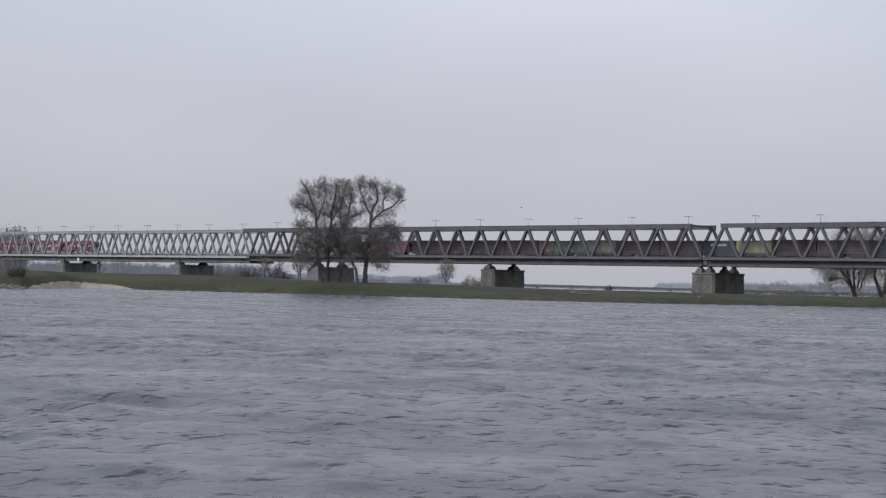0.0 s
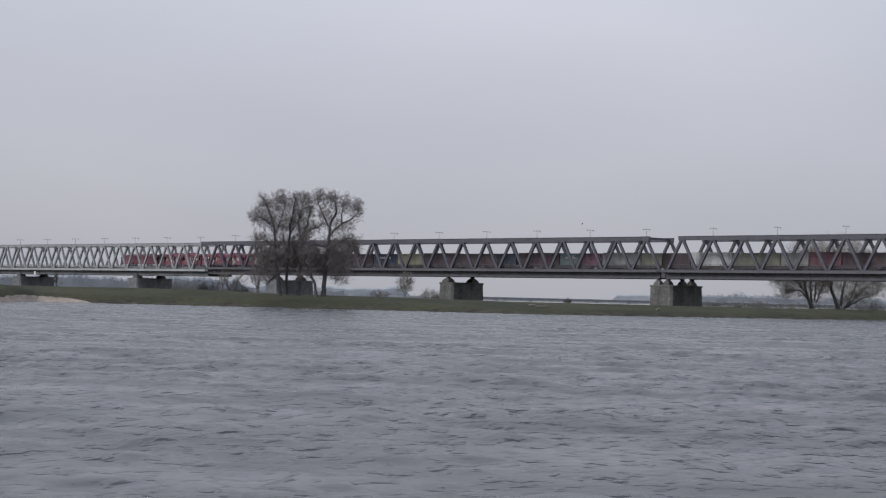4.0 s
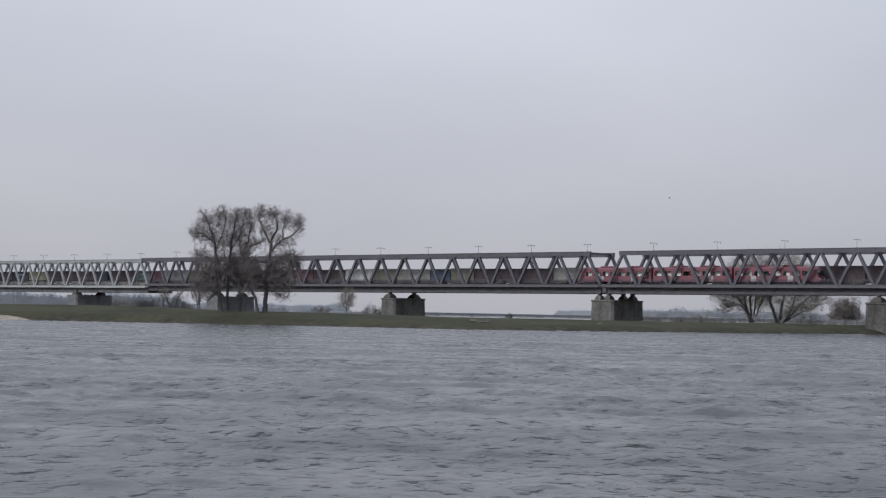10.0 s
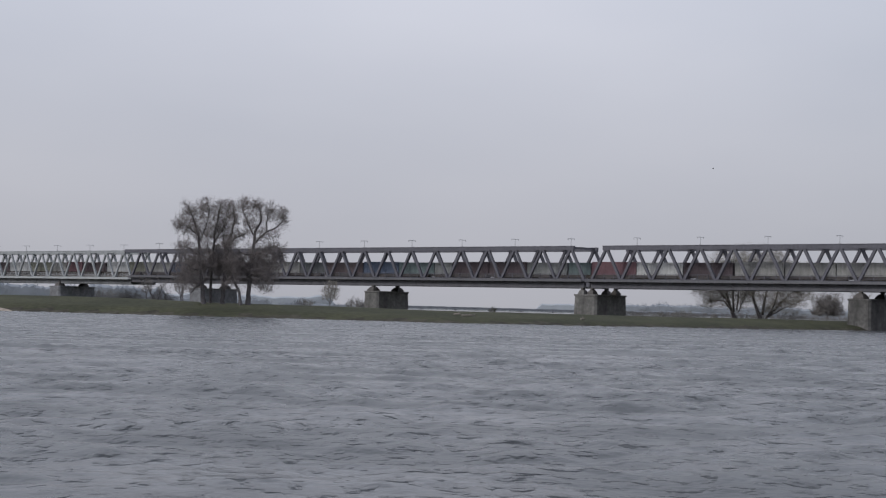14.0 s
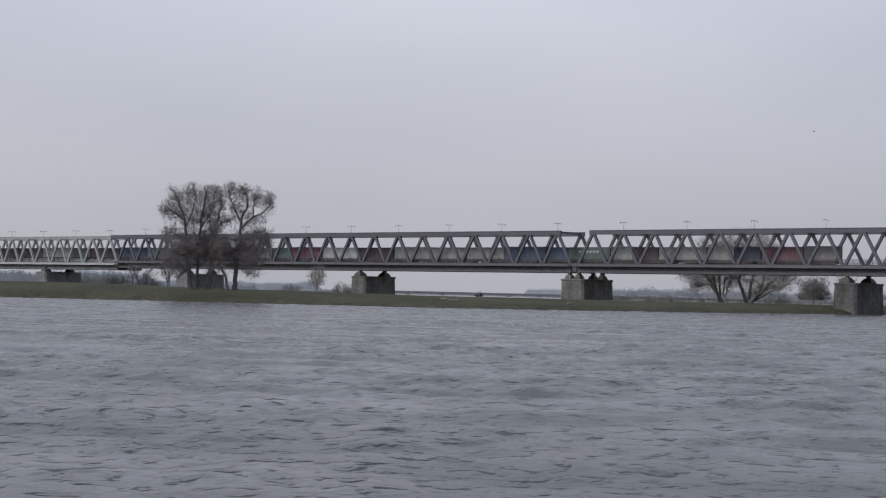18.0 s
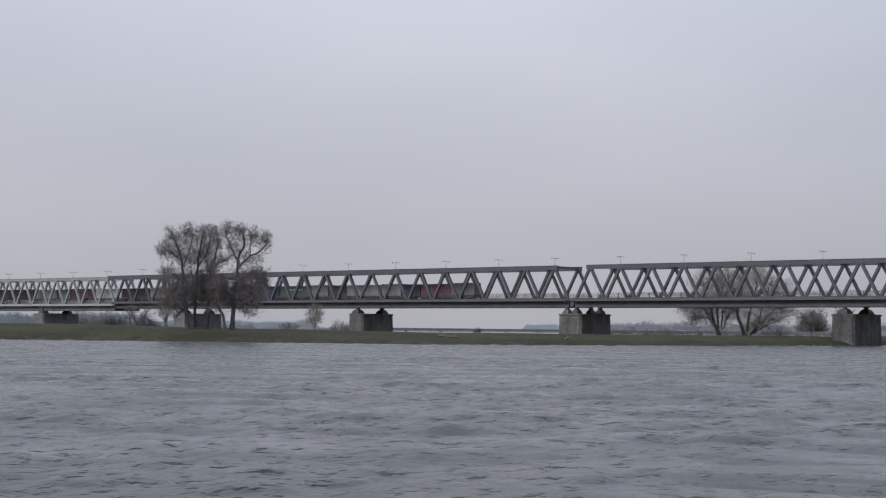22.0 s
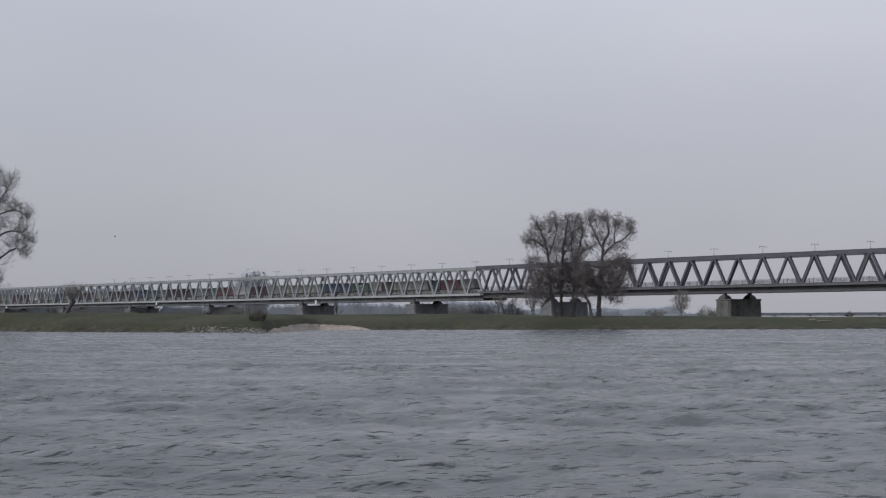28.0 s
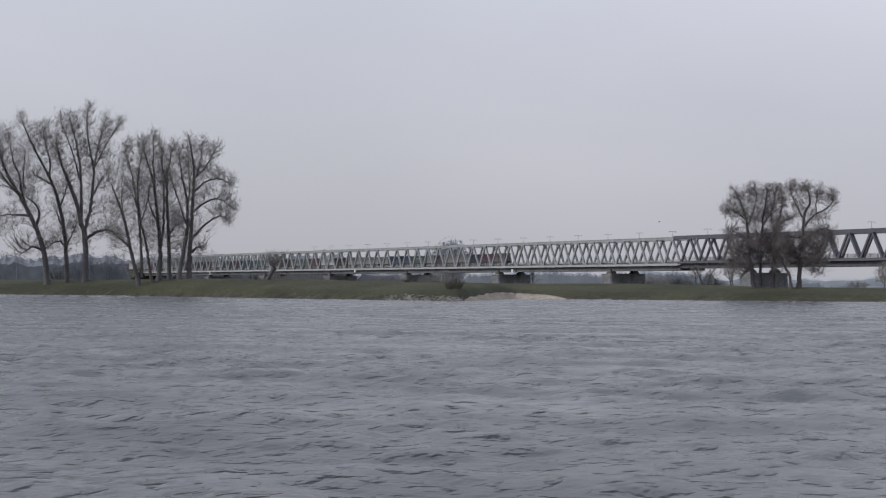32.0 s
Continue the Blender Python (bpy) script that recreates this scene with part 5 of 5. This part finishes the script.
    bare_tree("willow", spot(10.75, 393), 32, 0.42, [[(-0.6, 0.0), (-1.7, 3.2), (-2.3, 5.3), (-1.5, 8.6), (-1.2, 12.2)], [(-2.2, 4.8), (-3.5, 6.7), (-4.2, 8.6)], [(-0.1, 0.9), (0.4, 4.8), (1.4, 8.0), (1.9, 11.8)], [(0.6, 0.0), (2.2, 2.8), (3.2, 6.0), (4.2, 9.2), (5.3, 12.2)], [(1.4, 0.9), (4.5, 4.5), (7.3, 6.8), (9.6, 8.3)], [(1.2, 0.5), (4.2, 2.4), (7.3, 3.7)]], [(-1.0, 13.1, 2.8, 3.1, 180), (2.8, 13.1, 3.2, 2.6, 190), (6.7, 9.9, 3.1, 2.8, 230), (8.3, 6.0, 2.3, 2.3, 160), (1.5, 7.3, 3.3, 3.1, 170), (-2.3, 6.7, 2.1, 2.6, 110), (5.4, 4.1, 3.1, 1.8, 150), (1.5, 2.8, 2.6, 1.5, 70)], willow, TWIG_WILLOW, "willows by the river pier", **broad)


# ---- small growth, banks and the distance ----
# wood colours pale and blue with distance: air haze put into the base colour
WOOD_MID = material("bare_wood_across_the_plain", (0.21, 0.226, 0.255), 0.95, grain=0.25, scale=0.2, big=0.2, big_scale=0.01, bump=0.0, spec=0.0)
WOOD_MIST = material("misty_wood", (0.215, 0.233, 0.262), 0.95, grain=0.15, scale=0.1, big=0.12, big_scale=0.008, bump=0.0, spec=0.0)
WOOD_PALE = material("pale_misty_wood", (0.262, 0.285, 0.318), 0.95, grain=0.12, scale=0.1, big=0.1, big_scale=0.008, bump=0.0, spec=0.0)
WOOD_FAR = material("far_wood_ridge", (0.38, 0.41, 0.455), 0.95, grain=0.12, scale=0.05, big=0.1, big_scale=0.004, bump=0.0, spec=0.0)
BUSH = material("grey_brown_thicket", (0.16, 0.155, 0.15), 0.95, grain=0.3, scale=1.5, bump=0.0)
ASPHALT = material("pale_concrete_viaduct", (0.26, 0.27, 0.29), 0.8, grain=0.1, scale=0.5, bump=0.0)
FEATHER = material("dark_bird_feathers", (0.05, 0.05, 0.055), 0.8, grain=0.1, bump=0.0)
DRIFT = material("weathered_driftwood", (0.21, 0.19, 0.165), 0.8, grain=0.25, scale=6.0, bump=0.2)
PONDWATER = material("still_flood_water", (0.12, 0.125, 0.13), 0.06, grain=0.05, big=0.1, bump=0.0, spec=0.5)


def thicket(name, m, seed, wide, tall, count, label, mat=None, category="bush", deep=None, group=""):
    """A dense bush: crowded bare stems that fork from the ground."""
    rng = random.Random(seed)
    stems, twigs = ([], []), ([], [])
    for _ in range(count):
        a, r = rng.uniform(0, 6.283), math.sqrt(rng.random())
        x, y = r * math.cos(a) * wide / 2, r * math.sin(a) * (deep or wide) / 2
        top = tall * math.sqrt(max(0.08, 1 - r * r * 0.85)) * rng.uniform(0.45, 1.05)
        p = Vector((x * 0.75, y * 0.75, -0.15))
        q = Vector((x * 1.15 + rng.gauss(0, 0.15), y * 1.15 + rng.gauss(0, 0.15), top))
        mid = p.lerp(q, 0.5) + Vector((rng.gauss(0, 0.15), rng.gauss(0, 0.15), top * 0.08))
        tube(*stems, [p, mid, q], [0.03, 0.02, 0.012], 3)
        for k in range(10):
            f = rng.uniform(0.2, 1)
            b = p.lerp(mid, f * 2) if f < 0.5 else mid.lerp(q, f * 2 - 1)
            e = b + Vector((rng.gauss(0, 0.35), rng.gauss(0, 0.35), rng.uniform(0.05, 0.6))) * max(0.6, tall * 0.28)
            tube(*twigs, [b, b.lerp(e, 0.5) + Vector((0, 0, 0.05)), e], [0.02, 0.016, 0.01], 3)
    ob = empty(name, m, label, category, group)
    tagged(part_mesh("undergrowth", mesh_of("undergrowth", *stems, mat or BUSH), ob), kind="stuff")
    tagged(part_mesh("brushwood", mesh_of("brushwood", *twigs, mat or BUSH), ob), kind="stuff")
    return ob


def build_bushes():
    dense = "low tangled bare thicket on the flood meadow"
    for i, (az, r, wide, tall) in enumerate(((-2.62, 430, 4.5, 3.4), (-2.25, 440, 4.0, 2.2), (-9.9, 520, 9.0, 4.5), (-10.8, 560, 12.0, 5.0),
                                             (-8.95, 505, 8.0, 4.5), (-12.1, 540, 6.0, 3.5), (8.2, 420, 5.0, 2.2), (7.6, 425, 7.0, 1.6), (11.6, 405, 6.0, 2.4), (13.9, 420, 6.0, 5.5))):
        thicket("bush", spot(az, r), 40 + i, wide, tall, int(30 + wide * tall * 3), dense, group="meadow thickets")
    for i, (az, r, wide, tall) in enumerate(((-17.75, 470, 11.0, 5.0), (-18.3, 480, 8.0, 4.2), (-22.3, 520, 13.0, 4.6), (-23.3, 525, 12.0, 4.2), (-21.7, 530, 8.0, 3.6))):
        thicket("bush", spot(az, r), 180 + i, wide, tall, int(60 + wide * tall * 3), "grey overgrown willow scrub under the flood spans", group="bushes at the piers")
    for i, (s, y, wide, tall) in enumerate(((-183, -7, 13, 5.5), (-197, -8, 9, 4.5), (-268, -9, 17, 6.0), (-283, -7, 12, 5.0), (-330, -10, 16, 5.0), (-128, -6, 3.5, 3.0))):
        p = along(s, y).translation
        thicket("bush", Matrix.Translation((p.x, p.y, float(land(p.x, p.y)))), 60 + i, wide, tall, int(40 + wide * tall * 2.5), "dark overgrown bush beside the flood span piers", group="bushes at the piers")
    for i in range(13):
        az = 6.4 + i * 0.62
        thicket("bush", spot(az, 415 + (i * 37) % 11), 160 + i, 6.0, 1.3 + 0.5 * ((i * 7) % 4) / 3, 55, "low dark hedge scrub along the meadow", group="hedge behind the willows")
    thicket("bush", spot(-4.27, 322), 70, 3.2, 1.4, 40, "small dark shrub on the grassy bank", group="bank shrubs")
    thicket("bush", spot(-17.42, 254), 71, 2.9, 1.5, 60, "dark shrub beside the sandy bay", REED, group="bank shrubs")
    thicket("bush", spot(-19.0, 290), 72, 1.2, 0.7, 14, "tiny dark shrub in the meadow", REED, group="bank shrubs")
    thicket("bush", spot(-21.2, 300), 73, 1.6, 0.7, 14, "tiny dark shrub in the meadow", REED, group="bank shrubs")
    thicket("bush", spot(-30.4, 392), 74, 5.0, 2.4, 50, "dark shrub between the poplars", REED, group="bank shrubs")
    thicket("bush", spot(1.93, 345), 75, 1.6, 1.1, 18, "small dark shrub on the grassy bank", REED, group="bank shrubs")
    slim = dict(counts=(9, 6, 5, 3), angles=(32, 38, 42, 45), tropism=(0.2, 0.4, 0.2, 0.1, 0.0))
    bare_tree("bare_tree", spot(12.8, 480), 84, 0.3, [[(0.0, 0.0), (0.0, 1.9), (-0.2, 4.2), (0.2, 6.3)], [(0.0, 1.7), (-1.6, 3.4), (-2.2, 5.2)], [(0.0, 1.9), (1.7, 3.3), (2.4, 4.8)]], [(0.0, 4.2, 3.3, 2.8, 420), (-2.4, 2.3, 2.0, 1.6, 90), (2.4, 2.4, 2.0, 1.6, 90)], "round-headed bare tree on the meadow behind the bridge", TWIG, branches=2.6, twigs=8, shoot=0.9, rise=0.2, spread=0.5, thin=0.014, sleeve=5.0, sleeve_from=0.2, room=(1.2, 1.2, 1.0, 0.3))
    bare_tree("sapling", spot(-3.47, 335), 81, 0.08, [[(0.0, 0.0), (-0.1, 1.8), (-0.3, 3.4), (-0.2, 4.7)], [(0.0, 0.4), (0.7, 2.0), (1.0, 3.5), (1.1, 4.4)], [(0.0, 0.6), (-0.8, 2.0), (-1.1, 3.4)], [(0.1, 0.9), (0.3, 2.6), (0.5, 4.5)]], [(-0.1, 3.4, 1.1, 1.3, 60), (1.1, 3.0, 0.8, 1.4, 40), (-1.0, 2.6, 0.8, 1.2, 35), (0.0, 1.6, 1.2, 0.9, 35)], "slender bare sapling with pale twigs on the bank", TWIG_WILLOW, boughs=0.3, branches=1.6, twigs=4, shoot=0.6, rise=0.6, spread=0.3, thin=0.0095, sleeve=7.0, sleeve_from=0.15, room=(0.4, 0.4, 0.5, 0.2))
    make_tree("bare_tree", spot(-9.15, 470), 82, 8.5, 0.22, "small bare tree behind the bridge", trunks=2, twig_mat=TWIG, **slim)
    make_tree("bare_tree", spot(-9.45, 476), 85, 7.5, 0.2, "small bare tree behind the bridge", (-0.2, 0), twig_mat=TWIG, **slim)
    make_tree("bare_tree", spot(-8.3, 440), 86, 8.0, 0.2, "small bare tree behind the bridge", (-0.1, 0), trunks=2, twig_mat=TWIG, **slim)
    make_tree("bare_tree", spot(-14.8, 590), 83, 7.0, 0.2, "small bare tree between the flood span piers", twig_mat=TWIG, **slim)
    make_tree("bare_tree", spot(13.7, 440), 87, 9.0, 0.25, "small bare tree beside the river pier", trunks=2, twig_mat=TWIG_WILLOW, **slim)


def build_pollard():
    """A leaning pollarded willow: stub trunk with a broom of shoots."""
    g = Grower(90, (7, 6, 5), (40, 40, 40), (0.5, 0.5, 0.5), (0, 0.6, 0.4, 0.1, 0), twig=0.014)
    d = Vector((0.55, 0, 0.85)).normalized()
    pts = [Vector((0, 0, -0.3)) + d * k * 0.75 for k in range(5)]
    tube(*g.wood, pts, [0.5, 0.42, 0.38, 0.42, 0.5], 8)
    for _ in range(46):
        a = g.rng.uniform(0, 6.283)
        v = Vector((math.cos(a) * 0.8 - 0.15, math.sin(a) * 0.8, g.rng.uniform(0.5, 1.3))).normalized()
        g.grow(pts[-1] + v * 0.35, v, g.rng.uniform(2.0, 3.2), 0.045, 2)
    tree = empty("pollard_willow", spot(-23.62, 318), "leaning pollarded willow with a broom of shoots on the meadow", "tree")
    part_mesh("trunk", mesh_of("trunk", *g.wood, BARK, True), tree)
    part_mesh("crown", mesh_of("crown", *g.fine, TWIG), tree)
    thicket("bush", spot(-24.0, 320), 91, 2.2, 1.0, 20, "low scrub at the foot of the pollard", REED, group="bank shrubs")


def build_woods():
    """Bare woods beyond the plain: row on row of leafless trees, each a stem under a ragged head of shards, joined."""
    rng = np.random.default_rng(5)

    def belt(name, az0, az1, r0, r1, tall, mat, label, profile=None, gap=4.0, fill=0.78, shards=110):
        V, F = [], []
        base = 0

        def add(verts, faces):
            nonlocal base
            V.append(verts)
            F.extend((faces + base).tolist())
            base += len(verts)

        mid = (r0 + r1) / 2
        span = radians(az1 - az0) * mid
        # the dark undergrowth between the trees
        n = int(span / (gap * 0.35))
        az = np.linspace(az0, az1, n + 1)
        edge = np.clip(np.minimum(az - az0, az1 - az) / 0.35, 0.05, 1)
        rise = np.array([profile(v) if profile else 1.0 for v in az])
        h = tall * fill * rise * edge * (1 + rng.normal(0, 0.018, n + 1) + 0.06 * np.sin(az * 37) * np.sin(az * 13.1 + 2))
        a = np.radians(az)
        rows = [np.stack([rr * np.sin(a), rr * np.cos(a), zz], 1) for rr, zz in ((r0 + 3, np.full(n + 1, 0.6)), (r0 + 4, 1.2 + h * 0.85), (r0 + 8, 1.2 + h), (r1, np.full(n + 1, 0.6)))]
        k = np.arange(n)[:, None]
        add(np.concatenate(rows), np.concatenate([k + np.array([[q * (n + 1), (q + 1) * (n + 1), (q + 1) * (n + 1) + 1, q * (n + 1) + 1]]) for q in range(3)]))
        # the trees
        for row in range(3):
            rr = r0 + (r1 - r0) * row * 0.3
            count = int(radians(az1 - az0) * rr / gap)
            for az in rng.uniform(az0, az1, count):
                edge = min(1.0, (az - az0 + 0.04) / 0.3, (az1 - az + 0.04) / 0.3)
                h = tall * rng.uniform(0.76, 1.02) * (profile(az) if profile else 1.0) * edge
                w = h * rng.uniform(0.16, 0.34)
                x, y = rr * math.sin(radians(az)), rr * math.cos(radians(az))
                v = rng.normal(0, 1, (shards, 3))
                v /= np.linalg.norm(v, axis=1)[:, None]
                v *= rng.random((shards, 1)) ** 0.4
                c = v * (w, w, h * 0.36) + (x, y, 1.2 + h * 0.62)
                size = 0.7 / math.sqrt(shards) * math.sqrt(w * h) * (1.1 - 0.6 * np.abs(v[:, 2:3]))
                face = rng.uniform(0, math.pi, shards)
                flat = np.stack([np.cos(face), np.sin(face), np.zeros(shards)], 1)
                u, q = rng.normal(0, 1, (2, shards, 3, 1)) * size[:, None]
                tri = c[:, None] + u * flat[:, None] + q * np.array((0, 0, 1))
                add(tri.reshape(-1, 3), np.arange(shards * 3).reshape(-1, 3))
                t = 0.02 * h
                ring = np.array(((-t, 0), (t, -t), (t, t)))
                stem = np.concatenate([np.concatenate([ring * q + (x, y), np.full((3, 1), z)], 1) for q, z in ((1, 0.6), (0.4, 1.2 + h * 0.8))])
                add(stem, np.array([[i, (i + 1) % 3, 3 + (i + 1) % 3, 3 + i] for i in range(3)]))
        me = bpy.data.meshes.new(name)
        me.from_pydata(np.concatenate(V).tolist(), [], F)
        me.materials.append(mat)
        tagged(new(name, me), label, "wood", kind="stuff")

    def swell(az):
        return 0.94 + 0.07 * math.sin(az * 1.9 + 1) + 0.05 * math.sin(az * 6.1) + 0.2 * math.exp(-((az + 21.3) / 0.5) ** 2)

    def rises(az):
        return 0.93 + 0.08 * math.sin(az * 1.7 + 1) + 0.05 * math.sin(az * 6.1)

    # the paler belts hold more of the painted haze
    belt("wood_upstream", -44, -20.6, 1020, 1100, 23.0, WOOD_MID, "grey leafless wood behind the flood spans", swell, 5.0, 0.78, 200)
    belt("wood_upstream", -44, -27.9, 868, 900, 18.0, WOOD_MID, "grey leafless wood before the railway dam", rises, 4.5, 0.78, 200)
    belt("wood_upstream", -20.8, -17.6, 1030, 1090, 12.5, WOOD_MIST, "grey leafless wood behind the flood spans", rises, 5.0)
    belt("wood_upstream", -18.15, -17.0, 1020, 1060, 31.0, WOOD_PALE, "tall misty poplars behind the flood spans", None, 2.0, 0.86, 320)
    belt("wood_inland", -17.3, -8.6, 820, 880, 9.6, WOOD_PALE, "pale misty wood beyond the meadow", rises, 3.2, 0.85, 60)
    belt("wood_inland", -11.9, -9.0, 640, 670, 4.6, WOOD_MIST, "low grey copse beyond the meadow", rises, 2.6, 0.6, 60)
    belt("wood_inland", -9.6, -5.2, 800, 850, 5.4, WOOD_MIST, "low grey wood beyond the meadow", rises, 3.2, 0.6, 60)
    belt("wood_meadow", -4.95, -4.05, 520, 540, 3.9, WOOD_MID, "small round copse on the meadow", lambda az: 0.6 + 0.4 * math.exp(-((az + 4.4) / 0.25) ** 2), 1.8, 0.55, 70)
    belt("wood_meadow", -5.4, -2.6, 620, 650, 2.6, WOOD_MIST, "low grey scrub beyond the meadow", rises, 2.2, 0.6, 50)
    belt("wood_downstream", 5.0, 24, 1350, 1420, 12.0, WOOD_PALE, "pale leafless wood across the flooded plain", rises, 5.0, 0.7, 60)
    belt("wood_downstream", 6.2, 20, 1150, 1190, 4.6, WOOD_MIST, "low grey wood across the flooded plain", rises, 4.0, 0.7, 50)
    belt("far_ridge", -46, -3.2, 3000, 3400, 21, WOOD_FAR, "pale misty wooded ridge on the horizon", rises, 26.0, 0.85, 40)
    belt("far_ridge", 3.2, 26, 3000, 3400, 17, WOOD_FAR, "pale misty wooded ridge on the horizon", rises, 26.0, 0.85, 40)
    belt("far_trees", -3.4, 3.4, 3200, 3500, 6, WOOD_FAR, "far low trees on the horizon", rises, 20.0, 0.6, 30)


def build_viaduct():
    """A long low road viaduct over the flooded plain, and the flood water before it."""
    r0 = 900
    a = Vector((r0 * math.sin(radians(-2.2)), r0 * math.cos(radians(-2.2)), 0))
    b = Vector((1080 * math.sin(radians(11)), 1080 * math.cos(radians(11)), 0))
    d = b - a
    length = d.length
    v = empty("road_viaduct", Matrix.Translation(a) @ Matrix.Rotation(math.atan2(d.y, d.x), 4, "Z"), "long low concrete road viaduct across the flooded plain", "bridge")
    bm = bmesh.new()
    box(bm, 0, length, -4, 4, 2.1, 2.9)
    part("deck", bm, ASPHALT, v)
    for y in (-4, 4):
        bm = bmesh.new()
        box(bm, 0, length, y - 0.1, y + 0.1, 2.9, 3.5)
        part("parapet", bm, ASPHALT, v)
    bm = bmesh.new()
    box(bm, -0.3, 0.3, -0.7, 0.7, -1, 2.1)
    col = done(bm, "column", ASPHALT)
    for i in range(int(length / 22)):
        part_mesh("column", col, v, Matrix.Translation((11 + i * 22, 0, 0)))
    xs, ys, q = polar(np.arange(-3, 14, 0.25), np.geomspace(480, 1250, 30))
    z = np.full(xs.size, 1.56)
    tagged(new("flood_water", mesh_of("flood_water", np.stack([xs.ravel(), ys.ravel(), z], 1), q, PONDWATER, True)), "pale sheet of flood water on the meadow", "water", kind="structure")


def build_bank_details():
    rng = random.Random(17)
    # stones of the groyne and of the water's edge
    def stone(seed):
        r = random.Random(seed)
        bm = bmesh.new()
        bmesh.ops.create_icosphere(bm, subdivisions=1, radius=1)
        for v in bm.verts:
            v.co *= r.uniform(0.72, 1.15)
            v.co.z *= 0.6
        return done(bm, "stone", STONE)
    kinds = [stone(k) for k in range(5)]
    groyne = empty("groyne", spot(-18.2, 249), "groyne of pale loose stones at the sandy bay", "stone bank")
    inv = groyne.matrix_world.inverted()
    for _ in range(240):
        az = rng.uniform(-19.7, -17.15)
        r = np.interp(az, SHORE_AZ, SHORE_R) + rng.uniform(-0.6, 3.4) * (0.3 + 0.7 * rng.random())
        m = spot(az, float(r))
        s = rng.uniform(0.1, 0.3)
        part_mesh("stone", kinds[rng.randrange(5)], groyne, inv @ m @ Matrix.Rotation(rng.uniform(0, 6.28), 4, "Z") @ Matrix.Diagonal((s * 1.3, s, s, 1)))
    # driftwood
    for i, (az, r, length, turn) in enumerate(((1.12, 271, 2.2, 15), (0.75, 273, 1.1, -20), (4.9, 279, 0.8, 30))):
        bm = bmesh.new()
        rod(bm, (-length / 2, 0, 0.13), (length / 2, 0, 0.2), 0.17, 0.09, 7)
        rod(bm, (0, 0, 0.15), (length * 0.25, 0.3, 0.55), 0.08, 0.03, 5)
        log = new("driftwood", done(bm, "driftwood", DRIFT))
        log.matrix_world = spot(az, r) @ Matrix.Rotation(radians(turn), 4, "Z")
        tagged(log, "weathered grey driftwood log washed up on the grassy bank", "driftwood", "driftwood")


def build_birds():
    birds = []
    for _ in range(2):
        bird = empty("bird", Matrix(), "small dark bird gliding over the river", "bird", "birds over the river")
        bm = bmesh.new()
        bmesh.ops.create_uvsphere(bm, u_segments=8, v_segments=6, radius=0.09)
        for v in bm.verts:
            v.co.x *= 2.4
        part("body", bm, FEATHER, bird)
        for e in (-1, 1):
            bm = bmesh.new()
            lo = [bm.verts.new(c) for c in ((0.1, e * 0.06, 0.04), (-0.1, e * 0.06, 0.04), (-0.12, e * 0.48, 0.15), (0.02, e * 0.5, 0.15))]
            hi = [bm.verts.new(v.co + Vector((0, 0, 0.02))) for v in lo]
            bm.faces.new(lo[::-1])
            bm.faces.new(hi)
            for i in range(4):
                bm.faces.new((lo[i], lo[(i + 1) % 4], hi[(i + 1) % 4], hi[i]))
            part("wing", bm, FEATHER, bird)
        birds.append(bird)
    return birds


def sky_pose(az, rise, r):
    return pose(r * math.sin(radians(az)), r * math.cos(radians(az)), EYE + rise * r)


# ---- what moves ----
def motions():
    for thing, s, v, y, z in MOVING:
        walk(thing, [(0.0, along(s, y, z)), (32.0, along(s + v * 32.0, y, z))])
    flow = Vector((-0.45, -0.25, 0))
    walk(river, [(0.0, Matrix()), (32.0, Matrix.Translation(flow * 32.0))])
    one, two = flock
    walk(one, [(0.0, sky_pose(-1.03, 0.0455, 400)), (5.5, sky_pose(3.7, 0.0448, 400)), (9.0, sky_pose(6.63, 0.063, 400)), (13.0, sky_pose(8.37, 0.0828, 400)), (18.0, sky_pose(12.71, 0.0971, 405)), (21.0, sky_pose(14.91, 0.24, 410)), (32.0, sky_pose(20.0, 0.3, 420))])
    walk(two, [(0.0, sky_pose(-60.0, 0.06, 400)), (28.0, sky_pose(-22.03, 0.0467, 400)), (30.0, sky_pose(-16.89, 0.0435, 390)), (32.0, sky_pose(-10.66, 0.0374, 380))])


build_ground()
build_beach()
river = build_water()
build_bridge()
build_freight()
build_regional()
build_trees()
build_bushes()
build_pollard()
build_woods()
build_viaduct()
build_bank_details()
flock = build_birds()
motions()
